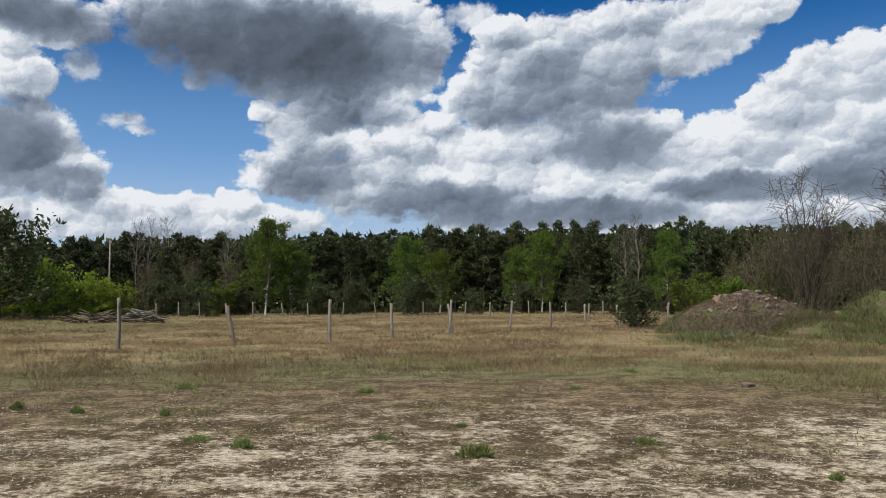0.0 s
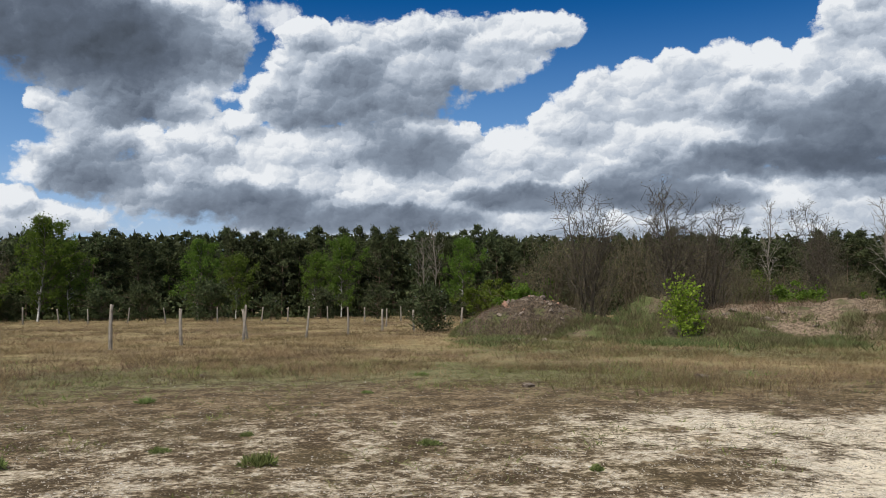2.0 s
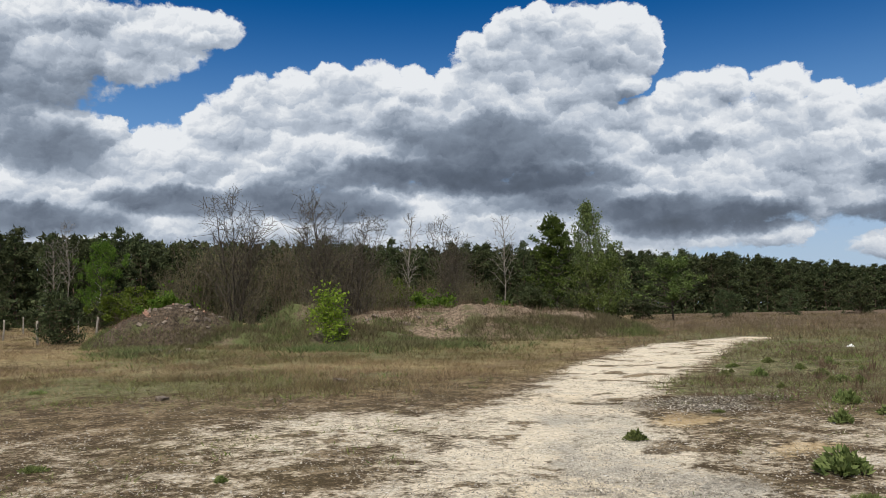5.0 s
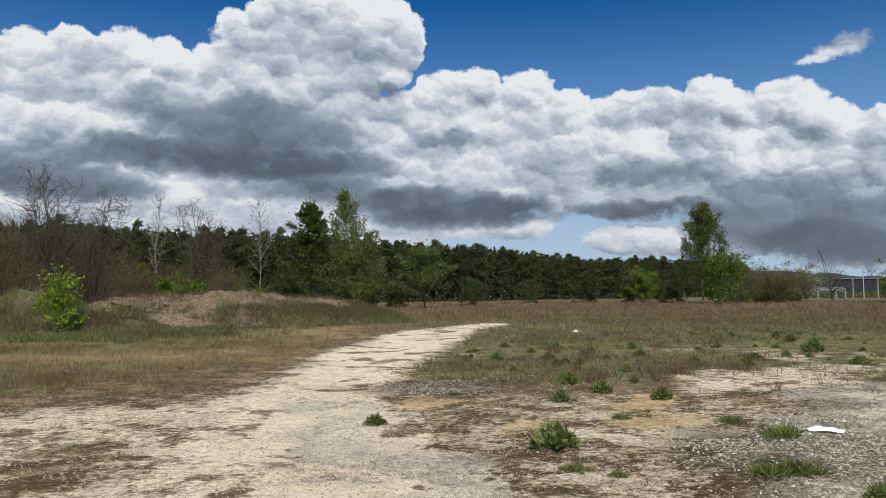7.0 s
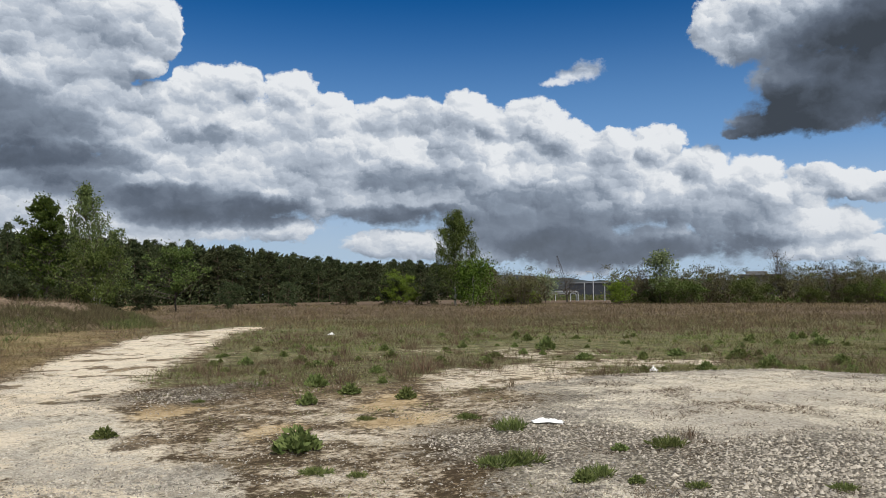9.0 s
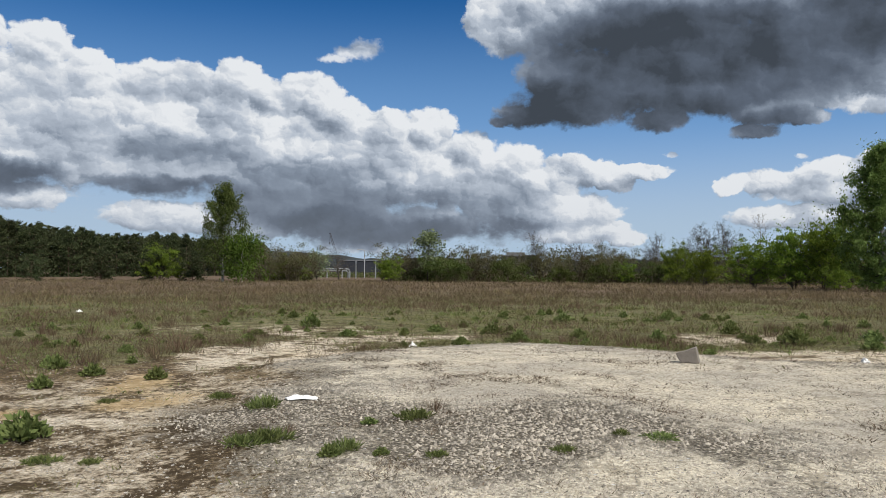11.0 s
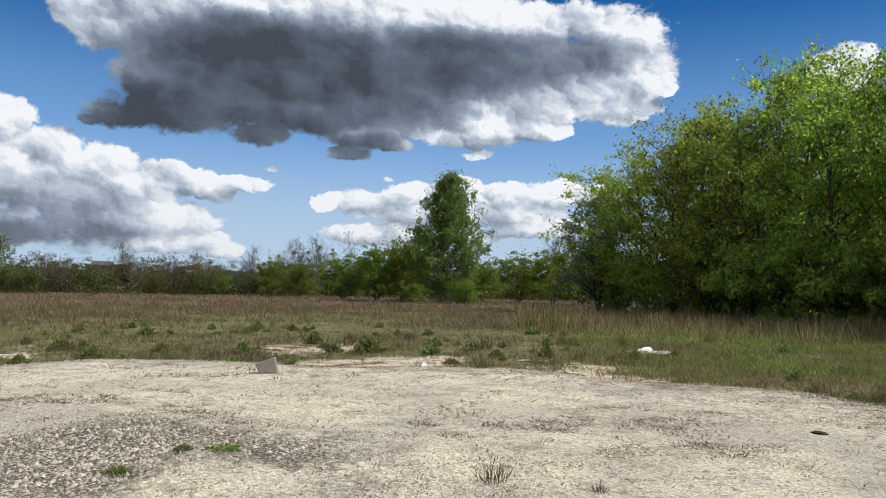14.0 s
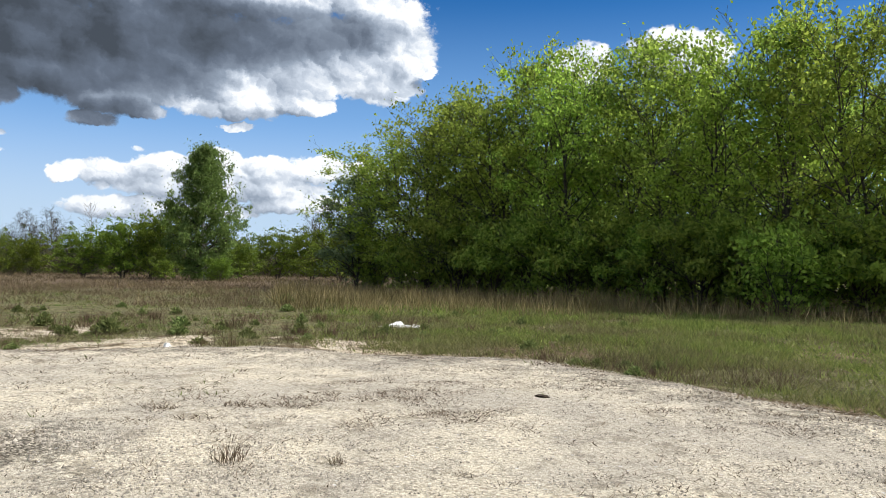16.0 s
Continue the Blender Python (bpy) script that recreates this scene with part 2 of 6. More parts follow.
def build_world():
    world = bpy.data.worlds.new("spring_sky")
    scene.world = world
    world.use_nodes = True
    g = Net(world.node_tree)
    sky = g.add("TexSky")
    sky.sky_type, sky.sun_disc = "NISHITA", False
    sky.sun_elevation, sky.sun_rotation = radians(SUN_EL), radians(SUN_AZ)
    sky.air_density, sky.dust_density, sky.ozone_density = 1.0, 0.2, 2.6
    way = g.add("TexCoord").outputs["Generated"]
    sep = g.add("SeparateXYZ", {0: way})
    az = g.math("MULTIPLY", g.math("ARCTAN2", sep.outputs[0], sep.outputs[1]), 57.2958)
    el = g.math("MULTIPLY", g.math("ARCSINE", sep.outputs[2]), 57.2958)
    p = g.add("CombineXYZ", {0: az, 1: el}).outputs[0]
    # slow swirl of the outlines
    warp = g.add("TexNoise", {"Vector": p, "Scale": 0.55, "Detail": 5.0, "Roughness": 0.62}).outputs["Color"]
    q = g.vec("ADD", p, g.vec("MULTIPLY", g.vec("SUBTRACT", warp, (0.5, 0.5, 0.5)), (2.0, 1.4, 0)))
    # the way to the sun across the sky, in degrees
    side = g.math("SINE", g.math("MULTIPLY", g.math("SUBTRACT", SUN_AZ, az), 0.0174533))
    sunward = g.add("CombineXYZ", {0: g.math("MULTIPLY", side, 0.75), 1: 0.7}).outputs[0]

    def towards(v, far):
        return g.vec("ADD", v, g.vec("MULTIPLY", sunward, (far, far, 0)))

    def blobs(rows, soft, q, g=g):
        """The union of rounded patches: 1 in a middle, 0 on a rim."""
        total = None
        for a, e, w, h, *amount in rows:
            d = g.add("VectorMath")
            d.operation = "MULTIPLY_ADD"
            for i, v in enumerate((q, (1 / w, 1 / h, 0), (-a / w, -e / h, 0))):
                g.put(d.inputs[i], v)
            v = g.vec("DOT_PRODUCT", d.outputs[0], d.outputs[0], out=1)
            if amount:
                v = g.math("MULTIPLY", g.ramp(v, 2.1, 0.1), -amount[0])
            total = v if total is None else g.math("SMOOTH_MIN", total, v, soft)
        return g.math("MULTIPLY", total, -1.0) if rows and len(rows[0]) > 4 else g.math("SUBTRACT", 1.0, total)

    banks = CLOUDS_NORTH + CLOUDS_NORTH_EAST + CLOUDS_EAST + CLOUDS_FAR_EAST + CLOUDS_SOUTH_EAST + CLOUDS_BEHIND
    tops = BILLOWS_NORTH + BILLOWS_NORTH_EAST + BILLOWS_EAST + BILLOWS_FAR_EAST + BILLOWS_SOUTH_EAST
    tree = bpy.data.node_groups.new("cloud_banks", "ShaderNodeTree")
    tree.interface.new_socket("place", in_out="INPUT", socket_type="NodeSocketVector")
    tree.interface.new_socket("cover", in_out="OUTPUT", socket_type="NodeSocketFloat")
    t = Net(tree)
    place = tree.nodes.new("NodeGroupInput").outputs[0]
    total = t.math("SMOOTH_MAX", blobs(banks, 0.3, place, t), blobs(tops, 0.12, place, t), 0.15)
    t.put(tree.nodes.new("NodeGroupOutput").inputs[0], total)

    def bank_cover(v):
        n = g.add("Group")
        n.node_tree = tree
        g.put(n.inputs[0], v)
        return n.outputs[0]

    def heads(v, scale):
        """Rounded heads of about one size: 1 on a crown, 0 in the creases."""
        cell = g.add("TexVoronoi")
        cell.feature = "SMOOTH_F1"
        for k, u in (("Vector", v), ("Scale", scale), ("Smoothness", 0.22), ("Randomness", 1.0)):
            g.put(cell.inputs[k], u)
        d = cell.outputs["Distance"]
        return g.math("SUBTRACT", 1.0, g.math("MULTIPLY", g.math("MULTIPLY", d, d), 1.6))

    cover, above = bank_cover(q), bank_cover(towards(q, 1.0))
    crest = g.math("MINIMUM", g.math("MAXIMUM", g.math("SUBTRACT", cover, above), -0.9), 0.9)
    shade = blobs(SHADE_NORTH + SHADE_NORTH_EAST + SHADE_EAST + SHADE_FAR_EAST + SHADE_SOUTH_EAST, 0.2, q)
    # scattered cumulus over the rest of the sky
    rest = g.math("MULTIPLY", g.ramp(g.noise(way, 2.3, 3.0), 0.42, 0.52),
                  g.math("MAXIMUM", g.ramp(g.math("ABSOLUTE", g.math("SUBTRACT", az, 62.0)), 112.0, 125.0), g.ramp(el, 27.0, 36.0)))
    cover = g.math("MAXIMUM", g.math("MAXIMUM", cover, -1.2), g.math("SUBTRACT", g.math("MULTIPLY", rest, 1.5), 0.9))
    swirl = g.add("TexNoise", {"Vector": p, "Scale": 1.5, "Detail": 4.0, "Roughness": 0.6}).outputs["Color"]
    k = g.vec("ADD", g.vec("MULTIPLY", q, (0.85, 1.15, 1)), g.vec("MULTIPLY", g.vec("SUBTRACT", swirl, (0.5, 0.5, 0.5)), (0.9, 0.7, 0)))
    relief, lit = None, None
    for scale, high, glow in ((0.26, 0.34, 0.60), (0.62, 0.26, 0.50), (1.5, 0.13, 0.22), (3.6, 0.05, 0.07)):
        h = heads(k, scale)
        up = g.math("SUBTRACT", h, heads(towards(k, 0.30 / scale), scale))
        relief = g.math("MULTIPLY", h, high) if relief is None else g.math("MULTIPLY_ADD", h, high, relief)
        lit = g.math("MULTIPLY", up, glow) if lit is None else g.math("MULTIPLY_ADD", up, glow, lit)
    wisp = g.noise(g.vec("MULTIPLY", p, (0.7, 1.0, 1.0)), 1.3, 7.0, 0.62)
    edge = g.math("ADD", g.math("MULTIPLY_ADD", relief, 0.8, cover), -0.30)
    edge = g.math("MULTIPLY_ADD", g.math("SUBTRACT", wisp, 0.5), 0.8, edge)
    # sunlit heads have crisp rims, shaded bases fray out
    fray = g.math("MULTIPLY_ADD", g.ramp(shade, 0.3, 0.8), 0.25, 0.27)
    mask = g.ramp(edge, -0.06, fray)
    # small loose puffs with frayed edges
    puff = g.math("ADD", blobs(CLOUDS_SMALL, 0.3, q), g.math("MULTIPLY", g.math("SUBTRACT", g.noise(p, 0.9, 6.0, 0.65), 0.5), 2.4))
    puff = g.math("MULTIPLY", g.ramp(puff, -0.3, 0.9), 0.88)
    mask = g.math("MAXIMUM", mask, puff)
    soft = g.noise(q, 0.2, 5.0, 0.55)
    s = g.math("MULTIPLY", shade, g.math("MULTIPLY_ADD", soft, 0.7, 0.85))
    s = g.math("MULTIPLY_ADD", g.math("SUBTRACT", soft, 0.5), 0.40, s)
    s = g.math("MULTIPLY_ADD", g.ramp(edge, 0.15, 0.9), 0.12, s)
    calm = g.math("SUBTRACT", 1.0, g.math("MULTIPLY", g.ramp(shade, 0.35, 0.85), 0.72))
    s = g.math("SUBTRACT", s, g.math("MULTIPLY", calm, g.math("MULTIPLY_ADD", crest, 0.34, g.math("MULTIPLY", lit, 0.85))))
    s = g.math("MULTIPLY_ADD", g.math("MAXIMUM", g.math("MULTIPLY", crest, -1.0), 0.0), 0.30, s)
    s = g.math("MULTIPLY_ADD", g.math("SUBTRACT", wisp, 0.5), 0.10, s)
    ramp = g.add("ValToRGB", {0: g.math("MULTIPLY_ADD", s, 0.68, -0.045, clamp=True)})
    cr = ramp.color_ramp
    cr.elements[0].position, cr.elements[0].color = 0.0, rgb(0.90, 0.93, 0.965)
    cr.elements[1].position, cr.elements[1].color = 1.0, rgb(0.059, 0.073, 0.094)
    for pos, c in ((0.22, (0.53, 0.595, 0.69)), (0.46, (0.272, 0.327, 0.412)), (0.75, (0.121, 0.151, 0.203))):
        cr.elements.new(pos).color = rgb(*c)
    low = g.ramp(el, 9.0, -1.0)
    cloud = g.mix(g.math("MULTIPLY", low, 0.25), ramp.outputs[0], rgb(0.40, 0.46, 0.55))
    blue = g.add("HueSaturation", {"Color": sky.outputs[0], "Hue": 0.512, "Saturation": 1.56, "Value": 0.96})
    blue = g.add("MixRGB", {0: g.ramp(el, 23.0, 3.0), 1: blue.outputs[0], 2: rgb(2.9, 5.5, 9.8)})
    blue = g.add("MixRGB", {0: g.ramp(el, 11.0, 2.0), 1: blue.outputs[0], 2: rgb(5.8, 7.6, 9.6)})
    back_sky = g.add("Background", {"Color": blue.outputs[0], "Strength": 0.08})
    back_cloud = g.add("Background", {"Color": cloud, "Strength": 1.0})
    both = g.add("MixShader", {0: mask, 1: back_sky.outputs[0], 2: back_cloud.outputs[0]})
    g.add("OutputWorld", {"Surface": both.outputs[0]})


build_world()
sun = new("sun", bpy.data.lights.new("sun", "SUN"))
sun.data.energy, sun.data.angle, sun.data.color = 4.8, radians(0.53), (1.0, 0.975, 0.935)
sa, se = radians(SUN_AZ), radians(SUN_EL)
sun.matrix_world = look((0, 0, 60), (-math.sin(sa) * math.cos(se) * 50, -math.cos(sa) * math.cos(se) * 50, 60 - math.sin(se) * 50))

def material(name):
    m = bpy.data.materials.new(name)
    m.use_nodes = True
    return m, Net(m.node_tree)


def finish(g, colour, rough=0.9, bump=None, depth=0.01, metal=0.0, spec=0.3):
    b = g.add("BsdfPrincipled", {"Base Color": colour, "Roughness": rough, "Metallic": metal, "Specular IOR Level": spec})
    if bump is not None:
        g.put(b.inputs["Normal"], g.add("Bump", {"Height": bump, "Distance": depth, "Strength": 1.0}).outputs[0])
    g.add("OutputMaterial", {"Surface": b.outputs[0]})


def leaf_material(name, dark, light, translucent=0.45, spread=0.35, patch=None):
    """Foliage: each leaf and each plant has its own tone; light passes through the blades."""
    m, g = material(name)
    one = g.add("NewGeometry").outputs["Random Per Island"]
    whole = g.add("ObjectInfo").outputs["Random"]
    c = g.mix(one, rgb(*dark), rgb(*light))
    if patch:
        p = g.add("TexCoord").outputs["Object"]
        f = g.math("ADD", g.math("MULTIPLY", g.noise(p, 0.22, 4.0, 0.6), 0.6), g.math("MULTIPLY", g.noise(p, 1.3, 3.0, 0.6), 0.4))
        c = g.mix(g.ramp(f, 0.42, 0.58), c, g.mix(one, rgb(*[v * 0.45 for v in patch]), rgb(*patch)))
    hsv = g.add("HueSaturation", {"Color": c, "Hue": g.math("ADD", 0.485, g.math("MULTIPLY", whole, 0.03)), "Saturation": 1.0,
                                  "Value": g.math("ADD", 1.0 - spread / 2, g.math("MULTIPLY", whole, spread))})
    col = hsv.outputs[0]
    b = g.add("BsdfPrincipled", {"Base Color": col, "Roughness": 0.65, "Specular IOR Level": 0.08})
    t = g.add("BsdfTranslucent", {"Color": col})
    g.add("OutputMaterial", {"Surface": g.add("MixShader", {0: translucent, 1: b.outputs[0], 2: t.outputs[0]}).outputs[0]})
    return m


def bark_material(name, dark, light, scale=8.0, bands=0.0, limbs=None):
    m, g = material(name)
    p = g.add("TexCoord").outputs["Object"]
    n = g.noise(g.vec("MULTIPLY", p, (1, 1, 0.3)), scale, 5.0, 0.65)
    c = g.mix(g.ramp(n, 0.3, 0.7), rgb(*dark), rgb(*light))
    if bands:
        mark = g.ramp(g.noise(g.vec("MULTIPLY", p, (2, 2, 9)), 1.2, 3.0, 0.6), 0.56, 0.62)
        c = g.mix(g.math("MULTIPLY", mark, bands), c, rgb(0.03, 0.027, 0.024))
    if limbs:
        # only the stem is pale, the branches are dark
        off = g.vec("LENGTH", g.vec("MULTIPLY", p, (1, 1, 0)), out=1)
        c = g.mix(g.ramp(off, 0.25, 0.6), c, rgb(*limbs))
    finish(g, c, 0.9, n, 0.02)
    return m


def wood_material(name, dark, light):
    m, g = material(name)
    p = g.add("TexCoord").outputs["Object"]
    grain = g.noise(g.vec("MULTIPLY", p, (40, 40, 1.6)), 1.0, 4.0, 0.6)
    blot = g.noise(p, 5.0, 4.0)
    whole = g.add("ObjectInfo").outputs["Random"]
    c = g.mix(g.ramp(g.math("ADD", g.math("MULTIPLY", grain, 0.6), g.math("MULTIPLY", blot, 0.4)), 0.35, 0.65), rgb(*dark), rgb(*light))
    c = g.mix(g.math("MULTIPLY", whole, 0.45), c, rgb(*dark))
    finish(g, c, 0.9, grain, 0.006)
    return m


def stone_material(name, dark, light, scale=9.0, depth=0.01):
    m, g = material(name)
    p = g.add("TexCoord").outputs["Object"]
    n = g.noise(p, scale, 8.0, 0.65)
    spots = g.noise(p, scale * 7, 3.0, 0.6)
    whole = g.add("ObjectInfo").outputs["Random"]
    isle = g.add("NewGeometry").outputs["Random Per Island"]
    f = g.math("ADD", g.math("MULTIPLY", g.ramp(n, 0.3, 0.7), 0.32), g.math("MULTIPLY", g.math("ADD", g.math("MULTIPLY", whole, 0.28), g.math("MULTIPLY", isle, 0.5)), 1.0))
    c = g.mix(f, rgb(*dark), rgb(*light))
    c = g.mix(g.math("MULTIPLY", g.ramp(spots, 0.55, 0.7), 0.35), c, rgb(*dark))
    finish(g, c, 0.92, g.math("ADD", n, g.math("MULTIPLY", spots, 0.3)), depth)
    return m


def plain_material(name, colour, rough=0.6, metal=0.0, vary=0.3, scale=2.0):
    m, g = material(name)
    p = g.add("TexCoord").outputs["Object"]
    n = g.noise(p, scale, 6.0, 0.6)
    c = g.mix(g.math("MULTIPLY", g.ramp(n, 0.4, 0.7), vary), rgb(*colour), rgb(*[v * 0.55 for v in colour]))
    finish(g, c, rough, n, 0.004, metal)
    return m


PINE_GREEN = leaf_material("pine_needles", (0.022, 0.030, 0.013), (0.085, 0.098, 0.042), 0.24, 0.5)
YOUNG_PINE = leaf_material("young_pine_needles", (0.024, 0.034, 0.015), (0.082, 0.098, 0.042), 0.24, 0.3)
BIRCH_GREEN = leaf_material("birch_leaves", (0.045, 0.082, 0.011), (0.125, 0.175, 0.03), 0.4, 0.35)
BIRCH_PALE = leaf_material("pale_birch_leaves", (0.065, 0.095, 0.03), (0.20, 0.24, 0.09), 0.4, 0.3)
OLD_BIRCH = leaf_material("old_birch_leaves", (0.045, 0.068, 0.016), (0.14, 0.17, 0.05), 0.35, 0.3)
FRESH_GREEN = leaf_material("fresh_spring_leaves", (0.052, 0.09, 0.012), (0.14, 0.19, 0.03), 0.4, 0.35)
YELLOW_GREEN = leaf_material("yellow_green_leaves", (0.11, 0.17, 0.018), (0.29, 0.36, 0.05), 0.5, 0.3)
DARK_LEAF = leaf_material("dark_broad_leaves", (0.135, 0.215, 0.04), (0.42, 0.55, 0.11), 0.68, 0.3)
FIELD_BIRCH = leaf_material("field_birch_leaves", (0.085, 0.135, 0.03), (0.25, 0.33, 0.095), 0.45, 0.2)
HEDGE_GREEN = leaf_material("hedge_leaves", (0.08, 0.13, 0.016), (0.23, 0.30, 0.045), 0.42, 0.45)
UNDER_LEAF = leaf_material("understorey_leaves", (0.14, 0.22, 0.04), (0.46, 0.56, 0.11), 0.68, 0.4)
MAPLE_LEAF = leaf_material("maple_leaves", (0.032, 0.058, 0.012), (0.105, 0.15, 0.032), 0.4, 0.3)
GROVE_LEAF = leaf_material("grove_leaves", (0.155, 0.235, 0.035), (0.45, 0.57, 0.10), 0.68, 0.3)
SILVER_LEAF = leaf_material("silvery_willow_leaves", (0.10, 0.135, 0.055), (0.29, 0.34, 0.17), 0.4, 0.3)
BUD_BROWN = leaf_material("brown_buds", (0.065, 0.058, 0.028), (0.15, 0.14, 0.066), 0.25, 0.3)
STRAW = leaf_material("dry_straw", (0.17, 0.125, 0.060), (0.44, 0.345, 0.18), 0.25, 0.1, (0.19, 0.155, 0.068))
RUST_GRASS = leaf_material("rust_brown_stalks", (0.075, 0.052, 0.031), (0.22, 0.15, 0.10), 0.2, 0.1, (0.165, 0.13, 0.075))
LUSH_GRASS = leaf_material("lush_grass", (0.085, 0.13, 0.025), (0.27, 0.33, 0.085), 0.4, 0.1, (0.25, 0.25, 0.10))
BANK_GRASS = leaf_material("dark_bank_grass", (0.058, 0.085, 0.028), (0.22, 0.25, 0.095), 0.4, 0.1, (0.19, 0.165, 0.085))
GREEN_GRASS = leaf_material("green_grass", (0.065, 0.105, 0.023), (0.215, 0.27, 0.07), 0.35, 0.1, (0.23, 0.215, 0.09))
MOSS_GRASS = leaf_material("dry_moss_tufts", (0.062, 0.046, 0.028), (0.20, 0.155, 0.095), 0.15, 0.1)
WEED_GREEN = leaf_material("weed_leaves", (0.072, 0.10, 0.03), (0.25, 0.29, 0.10), 0.42, 0.45)
BARK_PINE = bark_material("pine_bark", (0.05, 0.036, 0.026), (0.16, 0.11, 0.075))
BARK_BIRCH = bark_material("birch_bark", (0.32, 0.30, 0.27), (0.58, 0.56, 0.52), 5.0, 0.85, (0.07, 0.055, 0.045))
BARK_GREY = bark_material("grey_bark", (0.035, 0.029, 0.023), (0.10, 0.085, 0.065))
BARK_TWIG = bark_material("dark_twigs", (0.038, 0.030, 0.022), (0.105, 0.084, 0.060))
BARK_BROWN = bark_material("brown_twigs", (0.062, 0.050, 0.031), (0.165, 0.132, 0.086))
BARK_DEAD = bark_material("dead_birch_bark", (0.10, 0.085, 0.068), (0.25, 0.22, 0.18), 5.0, 0.6)
OLD_WOOD = wood_material("weathered_wood", (0.11, 0.093, 0.074), (0.33, 0.29, 0.24))
CONCRETE = stone_material("grey_concrete", (0.13, 0.115, 0.098), (0.245, 0.215, 0.182))
RUBBLE = stone_material("rubble", (0.055, 0.042, 0.031), (0.23, 0.182, 0.14))
BRICK_RED = stone_material("broken_brick", (0.16, 0.085, 0.055), (0.34, 0.20, 0.14))
PEBBLE = stone_material("pebbles", (0.032, 0.027, 0.021), (0.66, 0.585, 0.47), 30.0, 0.002)
WHITE_SHEET = plain_material("white_plastic_sheet", (0.78, 0.77, 0.74), 0.45, vary=0.25, scale=6.0)
METAL_GREY = plain_material("galvanised_steel", (0.42, 0.43, 0.44), 0.5, 0.3)
PIPE_WHITE = plain_material("pale_pipe_cladding", (0.28, 0.29, 0.29), 0.5)
CRANE_GREY = plain_material("dark_crane_steel", (0.09, 0.09, 0.10), 0.6)
HALL_GREY = plain_material("dark_hall_cladding", (0.03, 0.034, 0.042), 0.6, scale=0.2)
ROOF_GREY = plain_material("light_roof_edge", (0.16, 0.165, 0.175), 0.6)
FACADE = plain_material("grey_facade", (0.16, 0.155, 0.15), 0.8, scale=0.2)
WINDOW_DARK = plain_material("dark_window_glass", (0.03, 0.035, 0.04), 0.15)

RNG = np.random.default_rng(7)


def make_mesh(name, verts, faces, mat, smooth=False):
    """A mesh from arrays: verts (n, 3), faces (m, k)."""
    verts, faces = np.asarray(verts, np.float32), np.asarray(faces, np.int32)
    m, k = faces.shape
    me = bpy.data.meshes.new(name)
    me.vertices.add(len(verts))
    me.vertices.foreach_set("co", verts.ravel())
    me.loops.add(m * k)
    me.loops.foreach_set("vertex_index", faces.ravel())
    me.polygons.add(m)
    me.polygons.foreach_set("loop_start", np.arange(0, m * k, k, dtype=np.int32))
    me.update(calc_edges=True)
    if smooth:
        me.polygons.foreach_set("use_smooth", np.ones(m, bool))
    me.materials.append(mat)
    return me


def part_mesh(name, me, parent, label=""):
    ob = new(name, me)
    ob.parent = parent
    return tagged(ob, label)


def part(name, bm, mat, parent, label="", smooth=False):
    me = bpy.data.meshes.new(name)
    bm.to_mesh(me)
    bm.free()
    if smooth:
        me.polygons.foreach_set("use_smooth", np.ones(len(me.polygons), bool))
    me.materials.append(mat)
    if parent is None:
        return new(name, me)
    return part_mesh(name, me, parent, label)


def unit(v):
    return v / np.maximum(np.linalg.norm(v, axis=-1, keepdims=True), 1e-9)


def tubes(segs, k=4):
    """Tapered prisms along the segments (p, q, radius at p, radius at q)."""
    a = np.array([s[0] for s in segs], float)
    b = np.array([s[1] for s in segs], float)
    ra = np.array([s[2] for s in segs])[:, None]
    rb = np.array([s[3] for s in segs])[:, None]
    d = unit(b - a)
    ref = np.where(np.abs(d[:, 2:3]) > 0.9, np.array([[1.0, 0, 0]]), np.array([[0, 0, 1.0]]))
    u = unit(np.cross(d, ref))
    w = np.cross(d, u)
    rings = []
    for base, r in ((a, ra), (b, rb)):
        for i in range(k):
            t = 2 * math.pi * i / k
            rings.append(base + r * (u * math.cos(t) + w * math.sin(t)))
    verts = np.stack(rings, 1).reshape(-1, 3)
    o = np.arange(len(segs))[:, None] * 2 * k
    faces = np.concatenate([np.concatenate([o + i, o + (i + 1) % k, o + k + (i + 1) % k, o + k + i], 1) for i in range(k)])
    return verts, faces


def blades(centres, ways, length, width, rng, flat=0.0):
    """Leaf-shaped rhombs of the given length and width that point along ways."""
    n = len(centres)
    d = unit(ways)
    side = unit(np.cross(d, unit(rng.normal(size=(n, 3)) + np.array([0, 0, flat]))))
    length, width = np.asarray(length).reshape(-1, 1), np.asarray(width).reshape(-1, 1)
    mid = centres + d * length * 0.45
    v = np.stack([centres, mid + side * width / 2, centres + d * length, mid - side * width / 2], 1).reshape(-1, 3)
    return v, np.arange(4 * n).reshape(-1, 4)


def needles(centres, ways, length, width, rng):
    """Far leaves: slim three-cornered blades that point along ways."""
    d = unit(ways)
    side = unit(np.cross(d, unit(rng.normal(size=(len(centres), 3)))))
    length, width = np.asarray(length).reshape(-1, 1), np.asarray(width).reshape(-1, 1)
    v = np.stack([centres - side * width / 2, centres + d * length, centres + side * width / 2], 1).reshape(-1, 3)
    return v, np.arange(len(v)).reshape(-1, 3)


